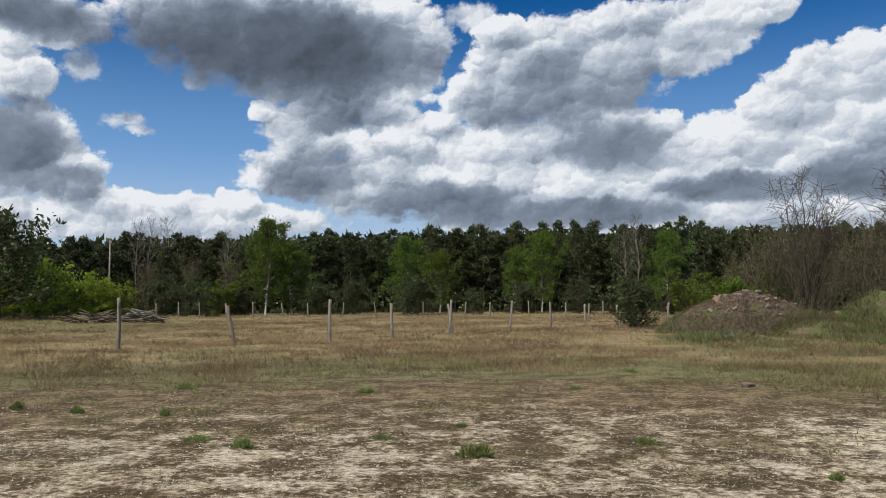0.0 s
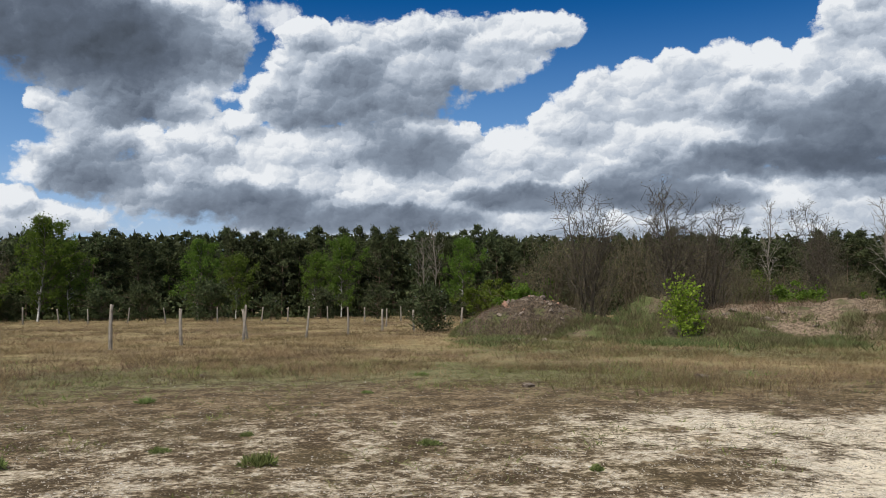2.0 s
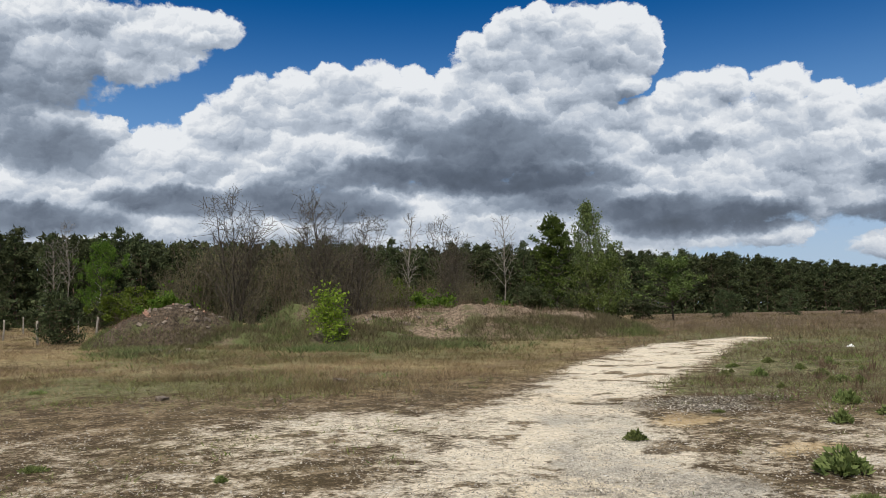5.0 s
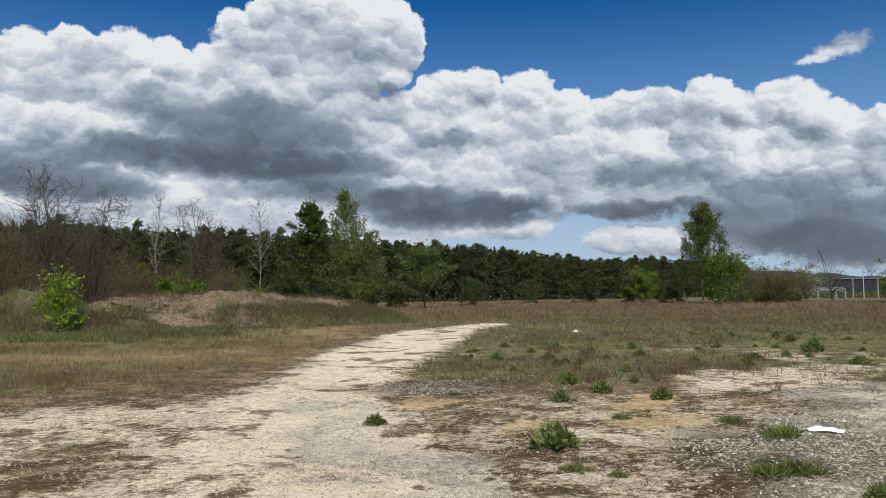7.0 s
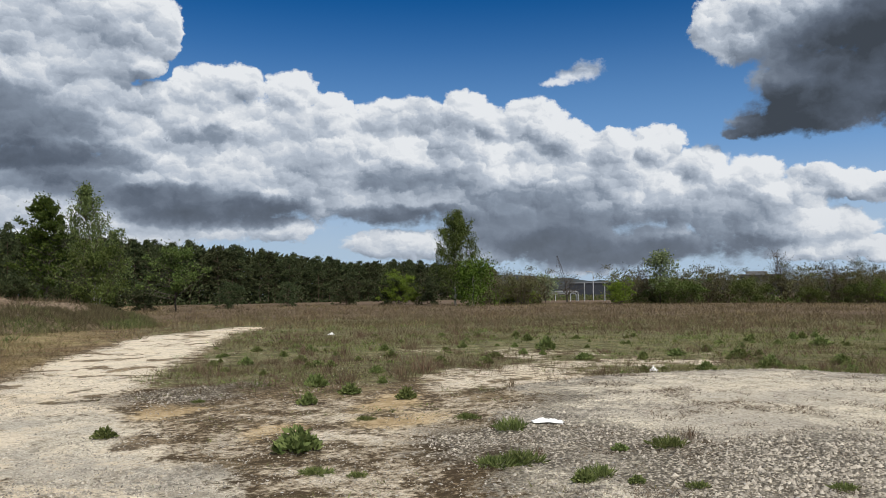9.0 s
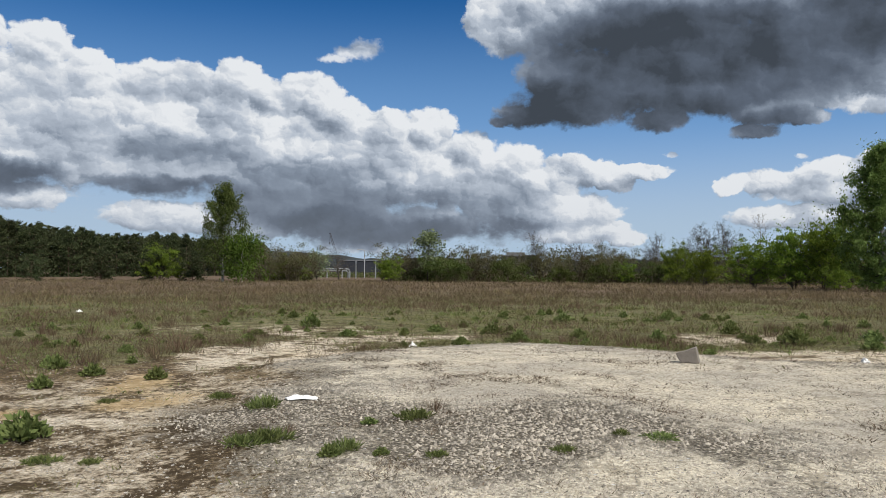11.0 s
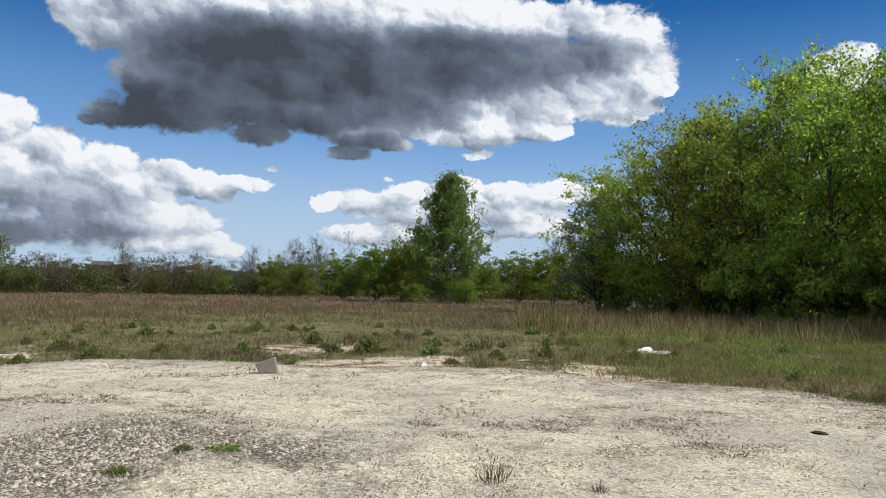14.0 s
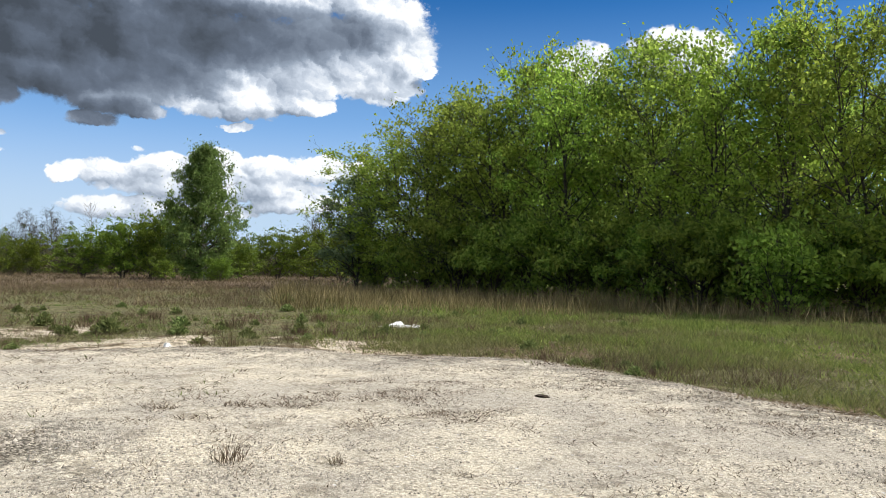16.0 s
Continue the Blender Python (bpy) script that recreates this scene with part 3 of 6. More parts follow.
class Lattice:
    """Smooth value noise over the plan."""

    def __init__(self, seed):
        self.v = np.random.default_rng(seed).random((128, 128))

    def at(self, x, y, size):
        x, y = np.asarray(x) / size + 1000.3, np.asarray(y) / size + 1000.7
        i, j = np.floor(x).astype(int), np.floor(y).astype(int)
        a, b = x - i, y - j
        a, b = a * a * (3 - 2 * a), b * b * (3 - 2 * b)
        v = self.v
        return ((v[i % 128, j % 128] * (1 - a) + v[(i + 1) % 128, j % 128] * a) * (1 - b)
                + (v[i % 128, (j + 1) % 128] * (1 - a) + v[(i + 1) % 128, (j + 1) % 128] * a) * b)

    def fbm(self, x, y, size, octaves=4):
        t, w = 0, 0
        for o in range(octaves):
            t = t + self.at(x, y, size / 2 ** o) / 2 ** o
            w += 1 / 2 ** o
        return t / w


FIELD = Lattice(11)


def step(x, lo, hi):
    t = np.clip((np.asarray(x, float) - lo) / (hi - lo), 0, 1)
    return t * t * (3 - 2 * t)


def polar(x, y):
    return np.degrees(np.arctan2(x, y)), np.hypot(x, y)


# the sandy track: middle line and half width
TRACK = [(0.4, -1.2, 1.2), (2.6, 2.0, 1.3), (4.6, 4.2, 1.35), (6.1, 5.4, 1.3), (7.4, 6.7, 1.25), (8.7, 7.8, 1.1), (11.6, 9.9, 0.95),
         (15.0, 11.7, 1.15), (19.5, 14.1, 1.4), (26.5, 17.4, 1.25), (33.5, 19.0, 0.6)]
# outer edge of the gravel pad: direction and distance
PAD_AZ = [60, 70, 77, 86, 97, 105, 117, 128, 143, 150, 162, 180]
PAD_R = [6.0, 7.5, 12.0, 14.8, 17.3, 16.4, 15.0, 14.2, 13.7, 12.2, 10.5, 8.0]


def track_field(x, y):
    best = np.full(np.shape(x), -9.0)
    for (ax, ay, aw), (bx, by, bw) in zip(TRACK, TRACK[1:]):
        dx, dy = bx - ax, by - ay
        t = np.clip(((x - ax) * dx + (y - ay) * dy) / (dx * dx + dy * dy), 0, 1)
        best = np.maximum(best, (aw + (bw - aw) * t) - np.hypot(x - ax - dx * t, y - ay - dy * t))
    return best


def pad_field(x, y):
    az, r = polar(x, y)
    rim = np.interp(az, PAD_AZ, PAD_R) + (FIELD.fbm(x, y, 3.0) - 0.5) * 1.6
    side = np.minimum(az - 79 + (FIELD.fbm(x, y, 2.0) - 0.5) * 14, 176 - az + (FIELD.fbm(x + 8, y, 2.0) - 0.5) * 16)
    return np.minimum(rim - r, side * r * 0.0175)


def fields(x, y):
    """How sandy, stony, straw-covered, green and rust-brown the ground is at a place."""
    x, y = np.asarray(x, float), np.asarray(y, float)
    az, r = polar(x, y)
    tr, pad = track_field(x, y), pad_field(x, y)
    n = FIELD.fbm(x, y, 6.0)
    sand = step(tr, -1.2, 0.6) * (0.62 + 0.36 * step(FIELD.fbm(x + 3, y - 5, 2.4), 0.32, 0.55))
    sand = np.maximum(sand, 0.62 * np.exp(-((x - 6.0) / 3.6) ** 2 - ((y - 8.5) / 2.6) ** 2))
    sand = np.maximum(sand, 0.38 * step(r, 15, 9) * step(az, -60, -30) * step(az, 62, 50))
    sand = np.maximum(sand, 0.42 * step(az, 52, 62) * step(az, 100, 88) * step(r, 15, 11))
    sand = np.maximum(sand, step(pad, -0.6, 0.8) * (0.66 + 0.32 * step(FIELD.fbm(x - 7, y, 1.8), 0.3, 0.5)))
    spots = step(FIELD.fbm(x + 21, y + 8, 3.2), 0.50, 0.59)
    sand = np.maximum(sand, 0.58 * spots * step(az, 52, 62) * step(az, 150, 128) * step(r, 26, 19))
    tx, ty = x, y
    x, y = x + (FIELD.fbm(tx + 31, ty, 2.2) - 0.5) * 4.5, y + (FIELD.fbm(tx, ty + 47, 2.2) - 0.5) * 4.5
    gravel = 1.25 * np.exp(-((x - 7.4) / 1.8) ** 2 - ((y + 1.6) / 2.1) ** 2)
    gravel = np.maximum(gravel, 0.9 * np.exp(-((x - 9.2) / 1.5) ** 2 - ((y - 0.5) / 1.1) ** 2))
    gravel = np.maximum(gravel, 0.85 * np.exp(-((x - 12.0) / 2.2) ** 2 - ((y - 7.1) / 1.3) ** 2))
    gravel = np.maximum(gravel, 0.3 * np.exp(-((x - 6.5) / 1.2) ** 2 - ((y - 3.9) / 1.2) ** 2))
    x, y = tx, ty
    gravel = np.maximum(gravel, 0.48 * step(pad, 3.2, 0.2) * step(pad, -0.6, 0.2))
    open_ground = np.maximum(step(tr, -0.8, 0.2), step(pad, -0.5, 0.4))
    straw = step(r + (n - 0.5) * 9, 13.5, 21) * step(az, 62, 40)
    east = step(az, 48, 60)
    rust = east * step(r + (n - 0.5) * 14, 26, 44)
    green = east * step(r + (n - 0.5) * 5, 11.5, 15.5) * step(r, 62, 36)
    green = np.maximum(green, 0.8 * step(az, 12, 20) * step(az, 52, 40) * step(r, 19, 26) * step(r, 60, 40))
    green = np.maximum(green, step(az, 126, 137) * step(r, 9.5, 12.5))
    green = np.maximum(green, 0.8 * step(az, -50, -40) * step(az, 45, 30) * np.exp(-((r - 18.0) / 3.4) ** 2))
    green = np.maximum(green, 0.6 * step(az, -12, -22) * step(r, 30, 45))
    keep = (1 - open_ground) * (1 - 0.75 * spots * step(az, 52, 62) * step(r, 27, 18))
    return sand * np.where(r > 40, 0, 1), gravel, straw * keep, green * keep, rust * keep


def pale_fields(x, y):
    """How much of the ground is pale crushed stone, and how much ochre sand."""
    x, y = np.asarray(x, float), np.asarray(y, float)
    wx, wy = x + (FIELD.fbm(x + 31, y, 1.6) - 0.5) * 1.6, y + (FIELD.fbm(x, y + 47, 1.6) - 0.5) * 1.6
    stone = step(pad_field(x, y), -0.7, 0.9)
    for (ax, ay), (bx, by) in (((8.6, 7.4), (7.3, 5.7)), ((7.3, 5.7), (6.2, 4.0)), ((6.2, 4.0), (5.0, 2.6))):
        dx, dy = bx - ax, by - ay
        t = np.clip(((wx - ax) * dx + (wy - ay) * dy) / (dx * dx + dy * dy), 0, 1)
        stone = np.maximum(stone, 0.62 * step(0.6 - np.hypot(wx - ax - dx * t, wy - ay - dy * t), -0.35, 0.35))
    ochre = np.zeros(np.shape(x))
    for ox, oy, w, h in ((9.3, 6.5, 0.7, 0.45), (9.7, 2.9, 0.9, 0.6), (8.6, 3.9, 0.6, 0.5), (11.4, 3.6, 0.8, 0.5)):
        ochre = np.maximum(ochre, np.exp(-((wx - ox) / w) ** 2 - ((wy - oy) / h) ** 2))
    return stone, ochre


def ground_z(x, y):
    x, y = np.asarray(x, float), np.asarray(y, float)
    az, r = polar(x, y)
    z = (FIELD.fbm(x, y, 7.0) - 0.5) * 0.14 * step(r, 3, 10) + (FIELD.fbm(x, y, 1.1, 3) - 0.5) * 0.05
    z = z + 0.10 * step(pad_field(x, y), -0.9, 0.8)
    z = z + 0.12 * np.exp(-((x - 8.3) / 1.6) ** 2 - ((y + 1.8) / 1.3) ** 2)
    return z * step(r, 400, 120) - 0.03


def spot(az, r):
    """A place on the ground from its direction (degrees, clockwise from +y) and distance."""
    a = radians(az)
    x, y = r * math.sin(a), r * math.cos(a)
    return x, y, float(ground_z(x, y))

def ground_material():
    m, g = material("bare_ground_and_grass")
    p = g.add("TexCoord").outputs["Object"]

    def attr(name):
        a = g.add("Attribute")
        a.attribute_name = name
        return a.outputs["Fac"]

    big, med, fine = g.noise(p, 0.35, 4.0, 0.6), g.noise(p, 1.7, 6.0, 0.62), g.noise(p, 11.0, 6.0, 0.72)
    grit = g.noise(p, 70.0, 4.0, 0.75)
    speck = g.noise(p, 26.0, 5.0, 0.8)
    tone = g.math("ADD", g.math("MULTIPLY", med, 0.3), g.math("ADD", g.math("MULTIPLY", fine, 0.35), g.math("MULTIPLY", speck, 0.35)))
    dirt = g.mix(g.ramp(tone, 0.455, 0.58), rgb(0.064, 0.044, 0.023), rgb(0.31, 0.226, 0.132))
    dirt = g.mix(g.math("MULTIPLY", g.ramp(big, 0.48, 0.66), 0.25), dirt, rgb(0.115, 0.095, 0.042))
    dirt = g.mix(g.math("MULTIPLY", g.ramp(grit, 0.52, 0.64), 0.45), dirt, rgb(0.035, 0.026, 0.016))

    def stones(scale, lo, hi, jitter=1.0):
        v = g.add("TexVoronoi", {"Vector": p, "Scale": scale, "Randomness": jitter})
        shade = g.add("SeparateColor", {0: v.outputs["Color"]}).outputs[0]
        return g.mix(shade, rgb(*lo), rgb(*hi)), v.outputs["Distance"], g.add("SeparateColor", {0: v.outputs["Color"]}).outputs[1]

    # trodden sand of the track
    sandy = g.mix(g.ramp(g.math("ADD", g.math("MULTIPLY", fine, 0.5), g.math("MULTIPLY", speck, 0.5)), 0.36, 0.60), rgb(0.45, 0.37, 0.26), rgb(0.75, 0.655, 0.50))
    sandy = g.mix(g.math("MULTIPLY", g.ramp(grit, 0.56, 0.68), 0.35), sandy, rgb(0.26, 0.21, 0.145))
    sandy = g.mix(g.math("MULTIPLY", g.ramp(big, 0.50, 0.66), 0.35), sandy, rgb(0.70, 0.56, 0.37))
    fcol, fdist, _ = stones(46.0, (0.10, 0.083, 0.06), (0.92, 0.84, 0.69))
    fcol = g.mix(g.ramp(fdist, 0.40, 0.66), fcol, rgb(0.21, 0.18, 0.14))
    sandy = g.mix(g.math("MULTIPLY", g.ramp(med, 0.50, 0.62), 0.5), sandy, fcol)
    # crushed pale stone of the pad
    crushed = g.mix(g.ramp(speck, 0.40, 0.60), rgb(0.46, 0.39, 0.28), rgb(0.86, 0.775, 0.60))
    crushed = g.mix(g.math("MULTIPLY_ADD", g.ramp(med, 0.35, 0.65), 0.4, 0.15), crushed, fcol)
    crushed = g.mix(g.math("MULTIPLY", g.ramp(g.noise(p, 9.0, 7.0, 0.8), 0.555, 0.61), 0.75), crushed, rgb(0.12, 0.10, 0.075))
    crushed = g.mix(g.math("MULTIPLY", g.ramp(big, 0.44, 0.60), 0.5), crushed, g.mix(speck, rgb(0.16, 0.14, 0.115), rgb(0.56, 0.51, 0.43)))
    gcol, gdist, _ = stones(30.0, (0.045, 0.037, 0.026), (0.62, 0.545, 0.42))
    gcol = g.mix(g.ramp(gdist, 0.36, 0.60), gcol, rgb(0.085, 0.07, 0.052))
    straw = g.mix(g.ramp(tone, 0.43, 0.56), rgb(0.13, 0.098, 0.046), rgb(0.34, 0.262, 0.135))
    grass = g.mix(g.ramp(tone, 0.43, 0.56), rgb(0.052, 0.058, 0.022), rgb(0.185, 0.175, 0.085))
    rust = g.mix(g.ramp(tone, 0.43, 0.56), rgb(0.068, 0.048, 0.032), rgb(0.17, 0.122, 0.082))

    def mask(name, soft=0.09, med_w=0.7, fine_w=0.55):
        v = g.math("ADD", attr(name), g.math("ADD", g.math("MULTIPLY", g.math("SUBTRACT", med, 0.5), med_w), g.math("MULTIPLY", g.math("SUBTRACT", fine, 0.5), fine_w)))
        return g.ramp(v, 0.5 - soft, 0.5 + soft)

    # wide drifts of rusty and mossy growth in the straw
    drift = g.noise(g.vec("ADD", p, (5.0, 31.0, 0)), 0.16, 6.0, 0.66)
    straw = g.mix(g.math("MULTIPLY", g.ramp(drift, 0.50, 0.60), 0.65), straw, rgb(0.115, 0.076, 0.045))
    straw = g.mix(g.math("MULTIPLY", g.ramp(drift, 0.46, 0.36), 0.55), straw, rgb(0.105, 0.115, 0.040))
    c = g.mix(mask("straw", 0.25), dirt, straw)
    c = g.mix(mask("rust", 0.25), c, rust)
    c = g.mix(g.math("MULTIPLY", mask("green", 0.16, 2.2, 1.3), 0.8), c, grass)
    sm = mask("sand", 0.20, 1.2, 1.1)
    moss = g.noise(g.vec("ADD", p, (13.0, 4.0, 0)), 0.85, 9.0, 0.66)
    sm = g.math("MULTIPLY", sm, g.math("SUBTRACT", 1.0, g.math("MULTIPLY", g.ramp(moss, 0.54, 0.58), 0.92)))
    c = g.mix(sm, c, sandy)
    om = mask("ochre", 0.22, 1.2, 1.2)
    c = g.mix(g.math("MULTIPLY", om, 0.6), c, g.mix(fine, rgb(0.40, 0.27, 0.13), rgb(0.66, 0.50, 0.28)))
    pm = mask("pale", 0.16, 1.1, 1.2)
    c = g.mix(pm, c, crushed)
    # dead growth lying in patches on the stone
    litter = g.noise(g.vec("ADD", p, (3.0, 17.0, 0)), 2.2, 10.0, 0.76)
    dead = g.math("MULTIPLY", g.ramp(litter, 0.55, 0.60), g.ramp(speck, 0.38, 0.56))
    c = g.mix(g.math("MULTIPLY", g.math("MULTIPLY", dead, pm), 0.6), c, rgb(0.135, 0.108, 0.07))
    gm = mask("gravel", 0.2, 1.0, 1.4)
    c = g.mix(g.math("MULTIPLY", gm, 0.85), c, gcol)
    # single pale stones lying about
    pcol, pdist, pick = stones(13.0, (0.30, 0.28, 0.25), (0.72, 0.70, 0.66))
    lone = g.math("MULTIPLY", g.ramp(pdist, 0.20, 0.14), g.ramp(pick, 0.80, 0.82))
    near = g.math("SUBTRACT", 1.0, g.math("MAXIMUM", attr("straw"), attr("rust")))
    c = g.mix(g.math("MULTIPLY", lone, near), c, pcol)
    h = g.math("ADD", g.math("MULTIPLY", fine, 0.9), g.math("ADD", g.math("MULTIPLY", speck, 0.5), g.math("MULTIPLY", grit, 0.25)))
    h = g.math("ADD", h, g.math("MULTIPLY", g.math("MULTIPLY", g.math("SUBTRACT", 1.0, gdist), gm), 1.2))
    h = g.math("ADD", h, g.math("MULTIPLY", sm, -0.25))
    finish(g, c, 0.95, h, 0.035, spec=0.1)
    return m


def build_ground():
    rings = np.concatenate([[0.0], np.geomspace(0.6, 3800, 230)])
    azs = np.radians(np.concatenate([np.arange(-48, 172, 0.7), np.arange(172, 312, 3.5)]))
    na = len(azs)
    x = (rings[1:, None] * np.sin(azs)).ravel()
    y = (rings[1:, None] * np.cos(azs)).ravel()
    x, y = np.append(x, 0.0), np.append(y, 0.0)
    z = ground_z(x, y)
    i, j = np.meshgrid(np.arange(len(rings) - 2), np.arange(na), indexing="ij")
    k = (j + 1) % na
    quads = np.stack([i * na + j, i * na + k, (i + 1) * na + k, (i + 1) * na + j], -1).reshape(-1, 4)
    c = len(x) - 1
    me = make_mesh("ground", np.stack([x, y, z], 1), quads[:, ::-1], ground_material(), True)
    bm = bmesh.new()
    bm.from_mesh(me)
    bm.verts.ensure_lookup_table()
    for a in range(na):
        bm.faces.new((bm.verts[c], bm.verts[(a + 1) % na], bm.verts[a])).smooth = True
    bmesh.ops.recalc_face_normals(bm, faces=bm.faces)
    bm.to_mesh(me)
    bm.free()
    for name, v in zip(("sand", "gravel", "straw", "green", "rust", "pale", "ochre"), (*fields(x, y), *pale_fields(x, y))):
        a = me.attributes.new(name, "FLOAT", "POINT")
        a.data.foreach_set("value", v.astype(np.float32))
    ob = new("ground", me)
    tagged(ob, "open field of bare sandy earth, gravel and dry grass", "ground", kind="structure")


build_ground()

def shape_oval(u):
    return (math.sin(math.pi * min(1, max(0.0, u * 0.86 + 0.14))) ** 0.6) * (1 - 0.35 * u)


def shape_cone(u):
    return (1 - u) ** 0.75 * (0.55 + 0.45 * min(1, u * 6)) + 0.06


def shape_birch(u):
    return (1 - u) ** 0.55 * (0.55 + 0.45 * min(1, u * 4)) + 0.08


def shape_spire(u):
    return (1 - u) ** 0.9 * (0.7 + 0.3 * min(1, u * 3)) + 0.1


def shape_fan(u):
    return 0.45 + 1.1 * u if u < 0.4 else 0.89 - (u - 0.4) * 1.15


def shape_pine(u):
    return min(1.0, 0.6 + u * 1.6) * (1 - u ** 2.2) ** 0.8 + 0.08


def shape_round(u):
    return math.sqrt(max(0.0, 1 - (u * 1.02 - 0.25) ** 2 / 0.62)) + 0.05


def shape_column(u):
    return 0.55 + 0.45 * math.sin(math.pi * min(1, u + 0.25)) if u < 0.8 else (1 - u) * 3.2 + 0.1


def grow(rng, height, radius, base, shape, limbs, twigs, rise=0.5, girth=0.12, wob=0.03, stems=1, splay=0.0, reach=0.4, tip=0.004):
    """A skeleton: wood segments, and places along the outer twigs with their directions."""
    segs, spots, ways = [], [], []
    for s in range(stems):
        a0 = rng.random() * 6.28
        tilt = np.array([math.cos(a0), math.sin(a0), 0]) * splay * (0.4 + 0.8 * rng.random())
        h = height * (1.0 if s == 0 else 0.62 + 0.36 * rng.random())
        n = 8
        pts = [np.array([math.cos(a0), math.sin(a0), 0]) * (0.25 * min(1, stems - 1) * rng.random())]
        for i in range(n):
            pts.append(pts[-1] + np.array([rng.normal() * wob * h / n * 3, rng.normal() * wob * h / n * 3, h / n]) + tilt * h / n * (1 + i * 0.12))
        pts = np.array(pts)
        pts[:, 2] = np.linspace(-0.15, h, n + 1)
        g0 = girth * (1.0 if stems == 1 else 0.6 + 0.4 * rng.random())
        rad = [g0 * (1 - 0.93 * i / n) + 0.006 for i in range(n + 1)]
        segs += [(pts[i], pts[i + 1], rad[i], rad[i + 1]) for i in range(n)]
        m = max(3, limbs // stems)
        for i in range(m):
            u = (i + rng.random()) / m
            f = (base + (1 - base) * u) * n * 0.985
            k = min(n - 1, int(f))
            p = pts[k] + (pts[k + 1] - pts[k]) * (f - k)
            long = radius * shape(u) * (0.65 + 0.5 * rng.random())
            a = i * 2.399 + a0 + rng.normal() * 0.3
            d = np.array([math.cos(a), math.sin(a), rise + u * 0.5 + rng.normal() * 0.15])
            long *= min(1.9, np.linalg.norm(d))
            d = d / np.linalg.norm(d)
            limb = [p]
            for q in range(3):
                d = d + rng.normal(size=3) * 0.16 + np.array([0, 0, 0.05])
                d = d / np.linalg.norm(d)
                limb.append(limb[-1] + d * long / 3)
            r1 = max(0.008, g0 * 0.42 * (1 - u * 0.7))
            for q in range(3):
                segs.append((limb[q], limb[q + 1], r1 * (1 - q * 0.3), r1 * (0.7 - q * 0.3) + 0.004))
            for t in range(twigs):
                w = 0.2 + 0.8 * (t + rng.random()) / twigs
                b = min(2, int(w * 3))
                o = limb[b] + (limb[b + 1] - limb[b]) * (w * 3 - b)
                td = d * 0.7 + rng.normal(size=3) * 0.75 + np.array([0, 0, 0.15])
                td = td / np.linalg.norm(td)
                tl = long * reach * (0.4 + 0.8 * rng.random()) * (1.15 - 0.6 * w) + 0.12
                e = o + td * tl
                segs.append((o, e, 0.002 + tip + r1 * 0.22, tip))
                for v in (0.45, 0.75, 1.0):
                    spots.append(o + td * tl * v)
                    ways.append(td)
        spots.append(pts[-1])
        ways.append(np.array([0, 0, 1.0]))
    # bring the grown plant to its true height and spread
    spots, ways = np.array(spots), np.array(ways)
    wide = radius / np.quantile(np.hypot(spots[:, 0], spots[:, 1]), 0.95)
    fit = np.array([wide, wide, height / spots[:, 2].max()])
    return [(a * fit, b * fit, r, q) for a, b, r, q in segs], spots * fit, ways


def plant(name, label, category, seed, bark, leaf, height, radius, base, shape, limbs, twigs, count, size, rise=0.5, girth=0.12,
          droop=0.0, cloud=0.25, stems=1, splay=0.0, wob=0.03, reach=0.4, slim=0.6, sides=4, group="", crown_label="", tip=0.004, far=False, lumps=0, lump=0.4):
    """A tree or bush at the origin: an empty with a trunk (all its wood) and a crown of single leaves, gathered in sprays."""
    rng = np.random.default_rng(seed)
    segs, spots, ways = grow(rng, height, radius, base, shape, limbs, twigs, rise, girth, wob, stems, splay, reach, tip)
    ob = tagged(new(name), label, category, group)
    v, f = tubes(segs, sides)
    part_mesh("trunk", make_mesh("trunk", v, f, bark, True), ob)
    if count:
        i = rng.integers(0, len(spots), count)
        c = spots[i] + rng.normal(size=(count, 3)) * cloud
        if lumps:
            # four leaves in five sit in flat sprays round single twigs, with gaps between the sprays
            heart = spots[rng.integers(0, len(spots), lumps)]
            big = lump * (0.55 + 0.9 * rng.random(lumps))
            pick = rng.choice(lumps, count, p=big ** 2 / (big ** 2).sum())
            o = unit(rng.normal(size=(count, 3))) * rng.random((count, 1)) ** 0.45 * big[pick][:, None]
            o[:, 2] = o[:, 2] * 0.55 - np.hypot(o[:, 0], o[:, 1]) * 0.25
            c = np.where((rng.random(count) < 0.8)[:, None], heart[pick] + o, c)
        d = ways[i] * 0.6 + rng.normal(size=(count, 3)) * 0.7
        if droop:
            fall = rng.random(count) ** 1.5 * droop
            c[:, 2] -= fall
            d[:, 2] -= 1.2
        c[:, 2] = np.maximum(c[:, 2], 0.08)
        s = size * (0.6 + 0.8 * rng.random(count))
        v, f = (needles if far else blades)(c, d, s, s * slim, rng)
        part_mesh("crown", make_mesh("crown", v, f, leaf), ob, crown_label)
    return ob


def stand(ob, az, r, scale=1.0, turn=0.0, tall=1.0, sink=0.0):
    """Moves a built plant to its place."""
    x, y, z = spot(az, r)
    ob.matrix_basis = pose(x, y, z - sink, 0, 0, turn) @ Matrix.Diagonal((scale, scale, scale * tall, 1))
    return ob


def again(proto, az, r, scale=1.0, turn=0.0, tall=1.0, label=""):
    x, y, z = spot(az, r)
    c = copy_thing(proto, pose(x, y, z, 0, 0, turn))
    c.scale = (scale, scale, scale * tall)
    return tagged(c, label)


# ---- the pine wood along the far edge of the field ----
PINE_LABEL = "tall dark green scots pine at the edge of the wood"
WOOD_AZ = [-48, -30, 0, 25, 45, 60, 68, 76]
WOOD_R = [80, 84, 92, 100, 108, 134, 160, 190]


